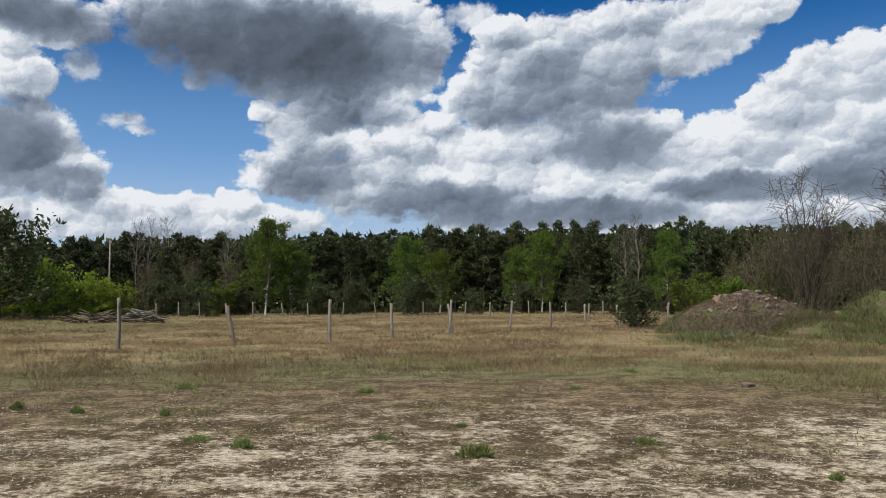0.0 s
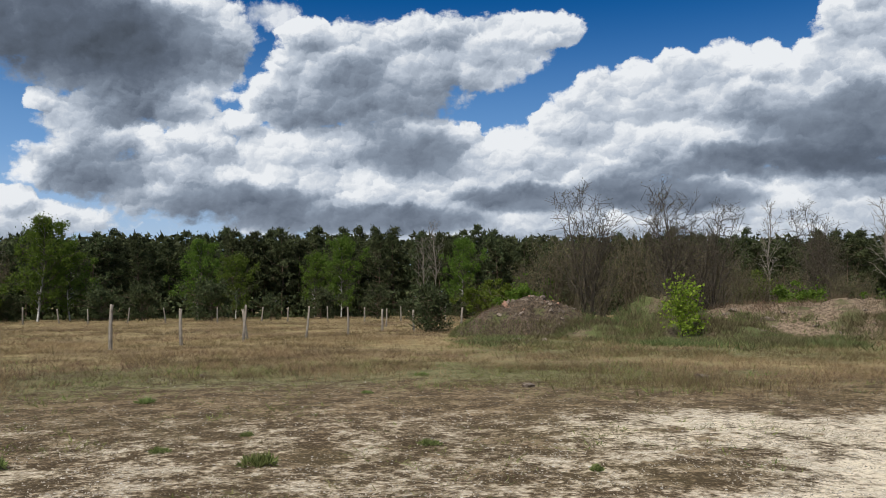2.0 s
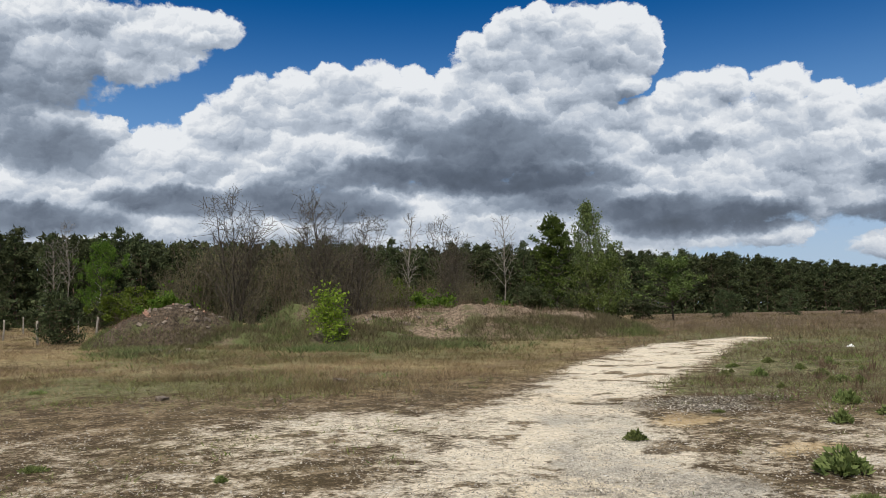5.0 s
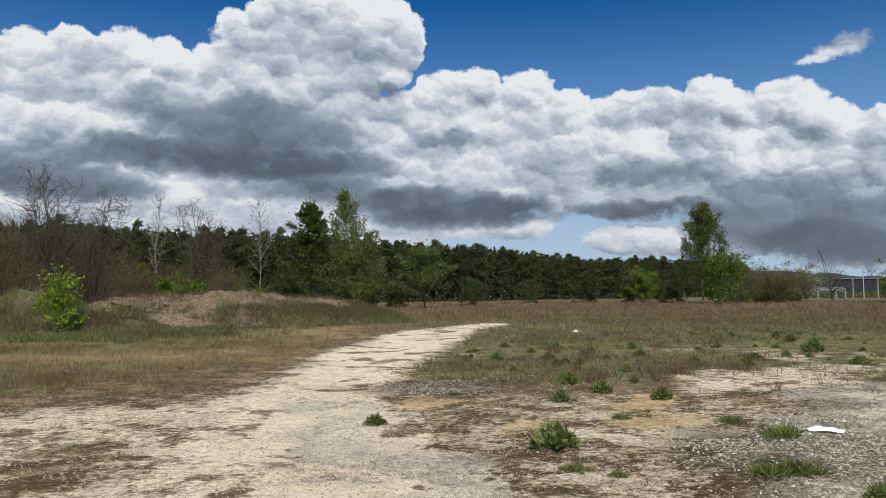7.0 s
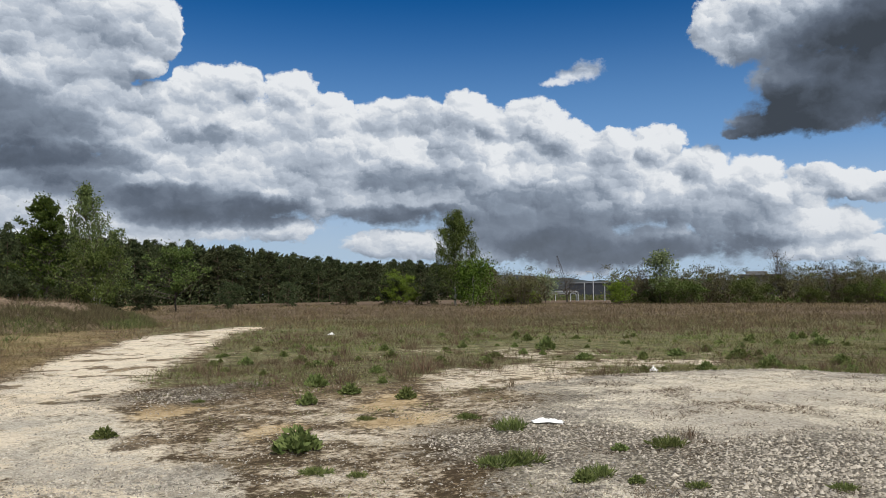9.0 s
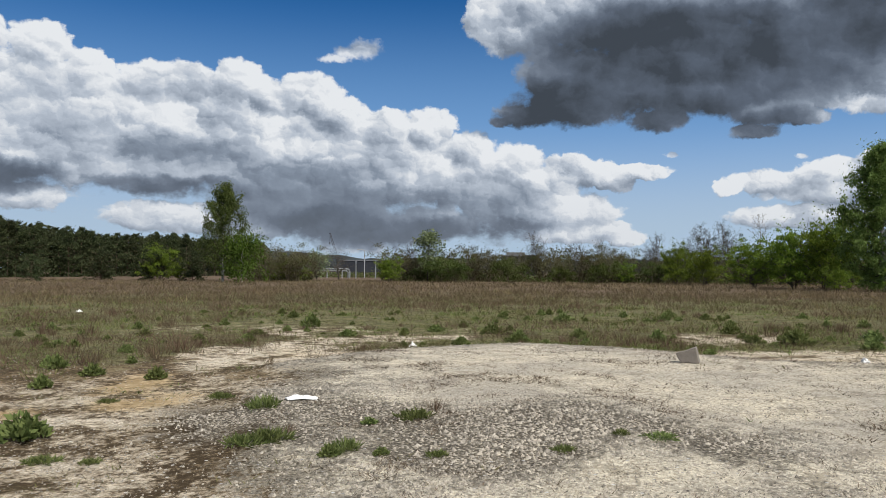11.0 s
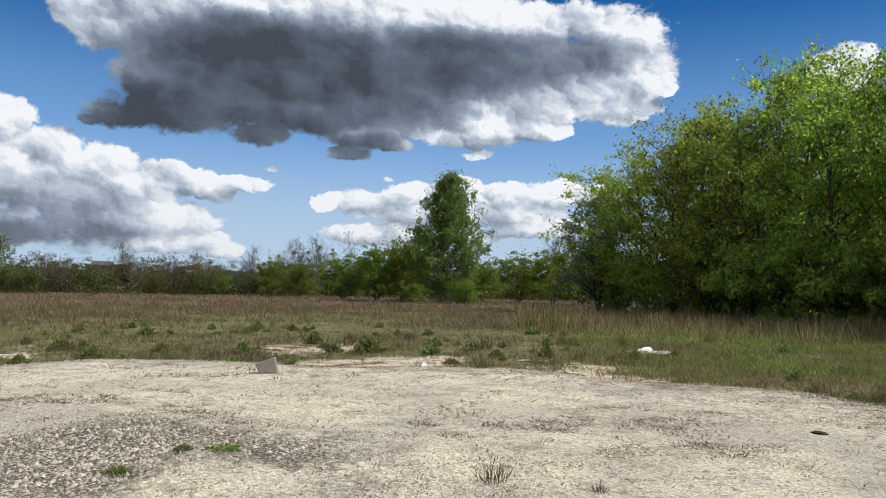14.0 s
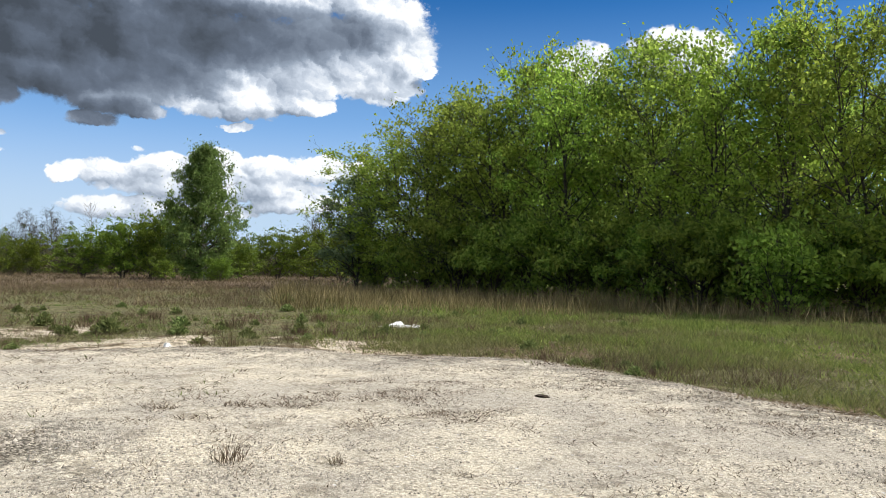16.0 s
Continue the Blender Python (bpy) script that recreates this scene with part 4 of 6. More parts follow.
TOP_AZ = [-48, -27, -23, -16, -8, 0, 9, 16, 25, 34, 50, 56, 61, 64, 67, 69, 77]
TOP_EL = [4.6, 4.0, 4.4, 4.7, 5.0, 5.3, 5.4, 5.5, 5.1, 4.9, 4.2, 3.6, 3.3, 2.8, 2.3, 2.5, 2.0]


def build_wood():
    rng = np.random.default_rng(3)
    protos = []
    for s in range(5):
        kind = s % 2
        protos.append(plant("pine", PINE_LABEL, "tree", 40 + s, BARK_PINE, PINE_GREEN, 10.0, 2.5 if kind else 2.2, 0.10 if kind else 0.2, shape_cone if s in (1, 2, 4) else shape_pine,
                            26, 4, 3200, 0.35, rise=0.12, girth=0.13, cloud=0.2, reach=0.5, slim=0.4, far=True, sides=3, lumps=150, lump=0.46, group="pines of the wood"))
    spots = []
    az = -47.0
    while az < 77:
        r = float(np.interp(az, WOOD_AZ, WOOD_R))
        for row in range(2):
            spots.append((az + rng.normal() * 0.4, r + row * 5.0 + rng.random() * 4, row))
        az += math.degrees(2.2 / r)
    used = set()
    for n, (az, r, row) in enumerate(spots):
        k = int(rng.integers(0, len(protos)))
        tall = (1.5 + r * math.tan(radians(float(np.interp(az, TOP_AZ, TOP_EL))))) / 10 * (0.80 + 0.22 * rng.random())
        if k not in used:
            used.add(k)
            stand(protos[k], az, r, 1.0, rng.random() * 360, tall)
        else:
            w = 0.85 + 0.25 * rng.random()
            again(protos[k], az, r, w, rng.random() * 360, tall / w)
    # deeper wood: uncounted crowns and stems behind the edge
    n = 150000
    az = rng.uniform(-47, 77, n)
    r = np.interp(az, WOOD_AZ, WOOD_R) + 9 + rng.random(n) * 16
    crowns = Lattice(91)
    lift = 0.76 + 0.20 * crowns.at(az * 3.0, r * 0.3, 1.0)
    z = 0.4 + rng.random(n) ** 0.8 * lift * (1.1 + r * np.tan(np.radians(np.interp(az, TOP_AZ, TOP_EL))))
    a = np.radians(az)
    c = np.stack([r * np.sin(a), r * np.cos(a), z], 1)
    s = 0.5 + 0.5 * rng.random(n)
    v, f = needles(c, rng.normal(size=(n, 3)), s, s * 0.6, rng)
    tagged(new("deep_wood", make_mesh("deep_wood", v, f, PINE_GREEN)), "dense dark pine wood behind the first rows", "wood", kind="stuff")
    # dim brushwood along the foot of the wood
    n = 36000
    az = rng.uniform(-47, 77, n)
    r = np.interp(az, WOOD_AZ, WOOD_R) - 3 + rng.random(n) * 14
    a = np.radians(az)
    x, y = r * np.sin(a), r * np.cos(a)
    c = np.stack([x, y, ground_z(x, y) + rng.random(n) ** 2.2 * 3.0], 1)
    s = 0.3 + 0.4 * rng.random(n)
    v, f = blades(c, rng.normal(size=(n, 3)) + np.array([0, 0, 0.5]), s, s * 0.5, rng)
    tagged(new("undergrowth", make_mesh("undergrowth", v, f, PINE_GREEN)), "low dark undergrowth below the pines", "undergrowth", kind="stuff")


build_wood()

# young low pines in front of the wood
low_pine = plant("young_pine", "bushy young pine with branches down to the grass", "tree", 71, BARK_PINE, YOUNG_PINE, 4.2, 2.4, 0.04, shape_round, 34, 5, 4200, 0.26,
                 far=True, rise=0.35, girth=0.1, cloud=0.2, reach=0.45, slim=0.4, lumps=80, lump=0.45, group="young pines before the wood")
stand(low_pine, -2.0, 76)
for az, r, s in ((-17.4, 74, 0.85), (-14.5, 79, 0.8), (2.0, 78, 0.9), (5.5, 80, 1.0), (9.5, 80, 1.1), (-6.5, 79, 0.9), (-9.0, 80, 1.0), (12.0, 79, 1.0), (15.6, 76, 1.0), (-19.5, 82, 0.9),
                (50.8, 74, 0.9), (53.0, 80, 1.0), (58.5, 88, 0.8), (62.5, 98, 0.9), (45.4, 70, 0.95), (66.6, 108, 1.0), (69.8, 106, 1.3), (48.4, 67, 0.75), (72.4, 104, 1.1)):
    again(low_pine, az, r, s * (0.6 + 0.5 * RNG.random()), RNG.random() * 360, 0.8 + 0.5 * RNG.random())
field_pine = stand(plant("small_pine", "small round young pine standing alone in the field", "tree", 72, BARK_PINE, YOUNG_PINE, 2.65, 1.05, 0.02, shape_round, 44, 7, 4200, 0.2,
                         rise=0.5, girth=0.06, cloud=0.12, slim=0.3), 13.5, 43.5)
left_pine = stand(plant("broad_pine", "broad old pine with a rounded dark crown", "tree", 73, BARK_PINE, PINE_GREEN, 8.6, 4.4, 0.12, shape_round, 40, 7, 4200, 0.42,
                        rise=0.35, girth=0.2, cloud=0.3, slim=0.45), -29.4, 72)

# birches before the wood
birch = plant("birch", "young birch with fresh light green leaves before the pines", "tree", 81, BARK_BIRCH, BIRCH_GREEN, 10.0, 3.1, 0.12, shape_oval, 46, 7, 12500, 0.175,
              far=True, rise=0.8, girth=0.11, droop=0.5, cloud=0.28, lumps=200, lump=0.4, group="birches before the wood")
stand(birch, -12.8, 81)
for az, r, s, tall in ((-10.9, 83, 0.8, 0.98), (-3.0, 84, 0.84, 1.0), (-0.4, 83, 0.68, 1.0), (6.9, 88, 0.8, 1.15), (5.0, 90, 0.6, 1.25), (15.5, 91, 0.75, 1.25)):
    again(birch, az, r, s, RNG.random() * 360, tall)
big_birch = stand(plant("weeping_birch", "tall birch with sparse young leaves and a pale trunk", "tree", 82, BARK_BIRCH, BIRCH_PALE, 10.6, 2.5, 0.12, shape_spire, 56, 8, 9000, 0.17,
                        far=True, rise=0.95, girth=0.13, droop=0.7, cloud=0.25, lumps=220, lump=0.36, group="large birches"), 49.9, 70)
stand(plant("birch", "leafy birch with several thin leaning stems", "tree", 88, BARK_BIRCH, OLD_BIRCH, 6.6, 2.3, 0.06, shape_round, 40, 7, 9000, 0.17,
            far=True, rise=0.8, girth=0.08, droop=0.8, cloud=0.28, stems=4, splay=0.16, lumps=80, lump=0.45), 50.2, 66)
stand(plant("maple", "dark green broadleaf tree with an upright crown", "tree", 83, BARK_GREY, MAPLE_LEAF, 9.6, 2.0, 0.06, shape_birch, 60, 7, 14000, 0.2,
            far=True, rise=0.6, girth=0.13, cloud=0.25, lumps=380, lump=0.34), 47.0, 72)
stand(plant("maple", "green broadleaf tree with an open crown", "tree", 84, BARK_GREY, OLD_BIRCH, 6.2, 2.9, 0.2, shape_round, 34, 7, 5200, 0.2,
            far=True, rise=0.5, girth=0.1, cloud=0.25, lumps=55, lump=0.5), 55.1, 76)
weeping = stand(plant("weeping_birch", "tall narrow birch with hanging twigs beyond the field", "tree", 85, BARK_BIRCH, OLD_BIRCH, 11.5, 2.8, 0.08, shape_spire, 64, 8, 22000, 0.17,
                      far=True, rise=1.2, girth=0.14, droop=0.9, cloud=0.22, wob=0.012, lumps=420, lump=0.42, group="large birches"), 74.4, 95)
stand(plant("birch", "young birch with hanging light green twigs", "tree", 86, BARK_BIRCH, BIRCH_GREEN, 6.0, 2.5, 0.1, shape_round, 36, 7, 3600, 0.26,
            rise=0.8, girth=0.08, droop=1.4, cloud=0.25), 75.7, 92)
field_birch = stand(plant("weeping_birch", "full birch with a dense grey-green crown", "tree", 87, BARK_BIRCH, FIELD_BIRCH, 12.3, 3.3, 0.03, shape_birch, 110, 8, 42000, 0.19,
                          far=True, rise=0.45, girth=0.16, droop=0.5, cloud=0.4, reach=0.3, lumps=1500, lump=0.32, group="large birches"), 118.9, 75)

# leaning dead birches and bare trees
dead = plant("dead_birch", "dead birch with a pale trunk and broken bare branches", "tree", 91, BARK_DEAD, BUD_BROWN, 9.0, 1.15, 0.35, shape_column, 26, 6, 0, 0.1,
             rise=1.5, girth=0.065, sides=5, tip=0.007, group="dead birches")
stand(dead, 36.7, 62)
for az, r, s, tall in ((43.5, 66, 1.03, 1.0), (13.6, 92, 1.2, 1.05), (12.8, 93, 1.05, 1.0), (-19.3, 88, 1.15, 1.02), (-20.5, 89, 1.15, 1.02), (-21.3, 88, 1.05, 1.08), (-15.4, 86, 1.0, 1.0)):
    again(dead, az, r, s, RNG.random() * 360, tall)
bare_tree = plant("bare_tree", "leafless brown tree with fine upright twigs", "tree", 92, BARK_TWIG, BUD_BROWN, 7.8, 2.0, 0.16, shape_fan, 90, 9, 900, 0.07,
                  rise=1.7, girth=0.08, stems=5, splay=0.12, sides=3, cloud=0.1, tip=0.008, group="bare trees on the mounds")
stand(bare_tree, 24.6, 42)
for az, r, s, tall in ((31.0, 40, 0.98, 1.0), (32.6, 41, 0.9, 0.95), (39.6, 64, 1.0, 1.15), (40.6, 62, 0.8, 1.0)):
    again(bare_tree, az, r, s, RNG.random() * 360, tall)
thicket = plant("bare_thicket", "dense thicket of bare brown stems", "shrub", 93, BARK_BROWN, BUD_BROWN, 6.2, 1.5, 0.03, shape_round, 90, 8, 1700, 0.10,
                rise=1.5, girth=0.045, stems=14, splay=0.2, sides=3, cloud=0.16, group="brown thickets")
stand(thicket, 22.0, 49)
for az, r, s, tall in ((20.2, 52, 0.75, 1.0), (23.8, 50, 1.0, 1.0), (27.6, 50, 1.03, 1.05), (31.4, 48, 0.95, 1.0), (33.4, 47, 0.8, 0.95), (35.2, 52, 0.7, 0.9),
                      (38.2, 58, 0.75, 0.9), (40.8, 60, 0.72, 0.9), (42.2, 58, 0.6, 1.0), (25.6, 47, 0.9, 1.0), (29.4, 49, 0.95, 1.0), (32.4, 52, 0.9, 1.0), (34.4, 50, 0.75, 0.95), (36.6, 55, 0.7, 0.9), (-17.8, 84, 0.9, 1.2), (-15.2, 86, 1.0, 1.1), (-20.6, 84, 0.9, 1.1), (-31.0, 68, 0.6, 1.1)):
    again(thicket, az, r, s, RNG.random() * 360, tall)

# shrubs with young leaves
shrub = plant("shrub", "rounded shrub with fresh yellow-green leaves", "shrub", 95, BARK_BROWN, FRESH_GREEN, 4.0, 2.1, 0.03, shape_round, 60, 7, 4200, 0.2,
              rise=0.9, girth=0.05, stems=7, splay=0.3, sides=3, cloud=0.2, lumps=60, lump=0.34, group="green shrubs")
stand(shrub, 18.8, 52, 0.8)
for az, r, s, tall in ((17.2, 53, 0.75, 1.1), (20.6, 49, 0.8, 1.0), (35.0, 56, 0.95, 1.0), (38.5, 52, 0.75, 1.0), (43.0, 50, 0.55, 1.0), (-16.0, 78, 0.9, 1.0)):
    again(shrub, az, r, s, RNG.random() * 360, tall)
left_shrub = plant("shrub", "large bright green shrub beside the brushwood pile", "shrub", 96, BARK_BROWN, YELLOW_GREEN, 5.4, 3.0, 0.02, shape_round, 60, 8, 6200, 0.24,
                   rise=0.8, girth=0.06, stems=7, splay=0.3, sides=3, cloud=0.26, lumps=80, lump=0.45, group="bright shrubs")
stand(left_shrub, -27.2, 77)
for az, r, s, tall in ((-24.4, 77, 0.8, 0.95), (-22.8, 78, 0.65, 0.95), (-29.2, 78, 0.75, 0.95)):
    again(left_shrub, az, r, s, RNG.random() * 360, tall)
stand(plant("bush", "small bright green bush before the earth bank", "shrub", 97, BARK_BROWN, YELLOW_GREEN, 2.5, 0.85, 0.02, shape_round, 34, 6, 1900, 0.13,
            rise=1.2, girth=0.025, stems=6, splay=0.2, sides=3, cloud=0.12), 31.0, 34)

# hedge and scattered trees beyond the eastern field
hedge = plant("hedge_tree", "leafy green tree in the hedge beyond the field", "tree", 101, BARK_GREY, HEDGE_GREEN, 6.5, 3.2, 0.04, shape_round, 56, 6, 9500, 0.19,
              far=True, rise=0.8, girth=0.1, stems=3, splay=0.14, cloud=0.3, lumps=150, lump=0.45, group="hedge trees")
stand(hedge, 111.1, 85, 0.95, 0, 0.9)
for az, r, s, tall in ((86.0, 100, 0.62, 0.9), (70.4, 104, 0.7, 1.15), (71.6, 106, 0.5, 1.0), (78.2, 104, 0.6, 0.85), (79.2, 105, 0.72, 0.85), (113.6, 83, 0.95, 1.12), (115.4, 82, 0.98, 1.15), (116.9, 81, 0.8, 1.55), (106.2, 96, 0.6, 1.4), (108.0, 92, 0.7, 1.1), (123.6, 86, 0.95, 1.0),
                      (121.2, 82, 0.75, 1.0), (126.0, 82, 0.9, 1.05), (102.5, 106, 0.6, 0.9), (128.0, 75, 0.95, 1.05), (119.8, 72, 0.45, 0.9), (116.2, 72, 0.4, 0.9)):
    again(hedge, az, r, s, RNG.random() * 360, tall)
poplar = stand(plant("poplar", "slender tree with pale green leaves at the top", "tree", 102, BARK_GREY, SILVER_LEAF, 6.5, 1.9, 0.25, shape_oval, 34, 7, 2100, 0.28,
                     rise=0.9, girth=0.09, cloud=0.3), 88.7, 105)
brown_hedge = plant("brown_hedge_shrub", "budding brown shrub in the hedge", "shrub", 103, BARK_BROWN, BUD_BROWN, 4.8, 2.4, 0.02, shape_round, 40, 5, 2800, 0.13,
                    far=True, rise=1.1, girth=0.06, stems=5, splay=0.22, sides=3, cloud=0.28, lumps=40, lump=0.5, group="brown hedge shrubs")
stand(brown_hedge, 92.3, 110)
for n, az in enumerate(np.arange(76.6, 130, 0.95)):
    if 80.6 < az < 85.4:
        continue
    again(brown_hedge, az + RNG.normal() * 0.3, 108 + RNG.normal() * 4, 0.75 + 0.4 * RNG.random(), RNG.random() * 360, 0.9 + 0.2 * RNG.random())
olive_hedge = plant("hedge_shrub", "low olive green shrub along the field edge", "shrub", 104, BARK_BROWN, OLD_BIRCH, 3.4, 2.4, 0.02, shape_round, 40, 5, 5200, 0.17,
                    far=True, rise=0.9, girth=0.05, stems=7, splay=0.3, sides=3, cloud=0.25, lumps=45, lump=0.5, group="low hedge shrubs")
stand(olive_hedge, 89.6, 104)
for az in np.arange(88, 130, 3.3):
    again(olive_hedge, az + RNG.normal() * 0.5, 101 + RNG.normal() * 3, 0.6 + 0.45 * RNG.random(), RNG.random() * 360)
for az, r, s, tall in ((96.7, 112, 0.92, 1.0), (98.7, 112, 0.75, 0.95), (104.4, 106, 0.85, 1.0), (101.3, 108, 0.75, 1.0), (108.2, 112, 1.0, 1.05), (109.6, 112, 1.0, 1.1), (126.1, 112, 1.25, 1.05), (99.9, 110, 0.7, 1.0), (87.4, 112, 0.8, 1.0), (106.9, 112, 0.9, 1.0)):
    again(bare_tree, az, r, s, RNG.random() * 360, tall, "leafless tree rising above the hedge")
again(dead, 111.5, 115, 1.06, 0, 1.0, "thin leafless trunk rising above the hedge")
stand(plant("bare_tree", "dark leafless tree beside the pipe bridge", "tree", 105, BARK_GREY, BUD_BROWN, 5.2, 2.6, 0.3, shape_round, 34, 9, 300, 0.12,
            rise=0.6, girth=0.16, sides=4, cloud=0.2), 82.3, 125)
stand(plant("bare_tree", "round brown tree just coming into bud", "tree", 107, BARK_BROWN, BUD_BROWN, 5.6, 2.9, 0.06, shape_round, 60, 8, 2600, 0.14,
            far=True, rise=0.8, girth=0.1, stems=3, splay=0.12, sides=3, cloud=0.3), 76.7, 104)
stand(plant("yellow_tree", "small tree with pale yellow blossom", "tree", 106, BARK_GREY, SILVER_LEAF, 4.3, 2.0, 0.1, shape_round, 34, 7, 1300, 0.24, rise=0.8, girth=0.08, cloud=0.25), 80.8, 110)

# dim brushwood along the foot of the hedge
def hedge_foot(name, label, mat, n, seed, tall):
    rng = np.random.default_rng(seed)
    az = np.concatenate([rng.uniform(76, 80.5, n // 12), rng.uniform(80.5, 85.4, n // 16), rng.uniform(85.4, 132, n - n // 12 - n // 16)])
    gap = (az > 80.5) & (az < 85.4)
    r = 106 + rng.random(n) * 9 + 46 * gap
    a = np.radians(az)
    x, y = r * np.sin(a), r * np.cos(a)
    rise = np.where(gap, 1.0, 0.5 + tall * step(FIELD.fbm(az * 1.0 + seed, r * 0.08, 1.6, 3), 0.25, 0.75))
    c = np.stack([x, y, ground_z(x, y) + rng.random(n) ** 1.5 * rise], 1)
    s = 0.16 + 0.26 * rng.random(n)
    v, f = needles(c, rng.normal(size=(n, 3)) + np.array([0, 0, 0.5]), s, s * 0.6, rng)
    tagged(new(name, make_mesh(name, v, f, mat)), label, "undergrowth", kind="stuff")


hedge_foot("undergrowth", "uneven green brushwood along the hedge beyond the field", OLD_BIRCH, 19000, 117, 4.2)
hedge_foot("undergrowth", "brown leafless brushwood along the hedge beyond the field", BUD_BROWN, 22000, 118, 4.6)

# the leafy grove
grove = []
for s, (mat, stems) in enumerate(((GROVE_LEAF, 2), (DARK_LEAF, 2), (GROVE_LEAF, 3))):
    grove.append(plant("grove_tree", ("tall leafy tree of the grove with bright spring leaves", "tall leafy tree of the grove with dark green leaves", "many-stemmed tree of the grove in young leaf")[s],
                       "tree", 111 + s, BARK_GREY, mat, 12.3, 4.0, 0.04, shape_round, 60, 9, 11500, 0.175, rise=0.6, girth=0.13, stems=stems, splay=0.10, cloud=0.2, sides=5, lumps=300, lump=0.52, group="trees of the grove"))
GROVE = [(130.6, 53, 0, 0.84), (132.6, 49, 0, 0.84), (134.4, 46, 0, 0.95), (137.0, 45, 2, 0.98), (139.6, 43, 0, 1.0), (141.8, 43, 2, 1.12), (144.6, 40, 0, 1.06), (147.6, 41, 1, 1.08), (151.0, 38, 0, 0.98),
         (154.6, 36, 0, 1.02), (158.6, 35, 2, 1.04), (162.6, 34, 0, 1.05), (166.8, 34, 1, 1.05), (138.0, 50, 1, 0.9), (145.0, 48, 1, 1.05), (152.5, 44, 1, 1.0), (160.0, 42, 1, 1.0), (171.0, 35, 0, 1.0)]
first = set()
for az, r, k, s in GROVE:
    if k in first:
        again(grove[k], az, r, 0.97, RNG.random() * 360, s / 0.97)
    else:
        first.add(k)
        stand(grove[k], az, r, 1.0, RNG.random() * 360, s)
# uncounted leaves in the depth of the grove
rng = np.random.default_rng(131)
n = 42000
az = rng.uniform(134, 172, n)
r = np.interp(az, [130, 137, 144, 151, 158, 171], [55, 49, 45, 43, 40, 39]) + 2 + rng.random(n) * 9
z = 0.3 + rng.random(n) ** 0.85 * np.interp(az, [134, 140, 172], [7.0, 9.6, 10.2]) * (0.8 + 0.25 * FIELD.at(az, r, 2.0))
c = np.stack([r * np.sin(np.radians(az)), r * np.cos(np.radians(az)), z], 1)
s = 0.22 + 0.22 * rng.random(n)
v, f = needles(c, rng.normal(size=(n, 3)), s, s * 0.7, rng)
tagged(new("grove_depth", make_mesh("grove_depth", v, f, DARK_LEAF)), "dense shaded leaves in the depth of the grove", "foliage", kind="stuff")
under = plant("understorey_bush", "dense dark bush at the foot of the grove", "shrub", 121, BARK_GREY, UNDER_LEAF, 4.2, 2.5, 0.02, shape_round, 60, 6, 6500, 0.2,
              far=True, rise=0.9, girth=0.05, stems=7, splay=0.28, sides=3, cloud=0.25, lumps=60, lump=0.5, group="bushes under the grove")
stand(under, 134.0, 47)
for az, r, s, tall in ((131.2, 51, 1.0, 1.0), (136.6, 43, 1.1, 1.1), (139.2, 41, 1.0, 1.1), (142.0, 39.5, 1.0, 1.1), (144.6, 38, 1.0, 1.0), (147.2, 37.5, 1.0, 1.1), (150.2, 36, 0.9, 1.0), (153.2, 34.5, 1.0, 1.0), (156.4, 34, 0.95, 1.1), (159.8, 33, 1.0, 1.0), (163.0, 32.5, 0.95, 1.0), (166.5, 32, 1.0, 1.0)):
    again(under, az, r, s, RNG.random() * 360, tall)
stand(plant("willow", "silvery green willow at the end of the grove", "tree", 122, BARK_GREY, SILVER_LEAF, 8.0, 3.0, 0.05, shape_round, 50, 8, 6800, 0.2,
            rise=0.8, girth=0.09, stems=4, splay=0.16, cloud=0.26, lumps=160, lump=0.4), 129.4, 50)
stand(plant("bush", "bright leafy bush before the grove", "shrub", 123, BARK_GREY, GROVE_LEAF, 3.2, 1.6, 0.03, shape_round, 40, 7, 2400, 0.17,
            rise=0.8, girth=0.04, stems=6, splay=0.3, sides=3, cloud=0.2), 158.3, 31)

def rough_block(sx, sy, sz, seed, cuts=2, amount=0.12):
    """An irregular stone: a box with cut and knocked corners."""
    rng = random.Random(seed)
    bm = bmesh.new()
    bmesh.ops.create_cube(bm, size=1.0)
    bmesh.ops.subdivide_edges(bm, edges=bm.edges[:], cuts=cuts, use_grid_fill=True)
    for v in bm.verts:
        n = v.co.normalized() * 0.62
        v.co = v.co.lerp(n, 0.22)
        v.co += Vector((rng.uniform(-1, 1), rng.uniform(-1, 1), rng.uniform(-1, 1))) * amount * 0.4
        v.co = Vector((v.co.x * sx, v.co.y * sy, v.co.z * sz))
    return bm


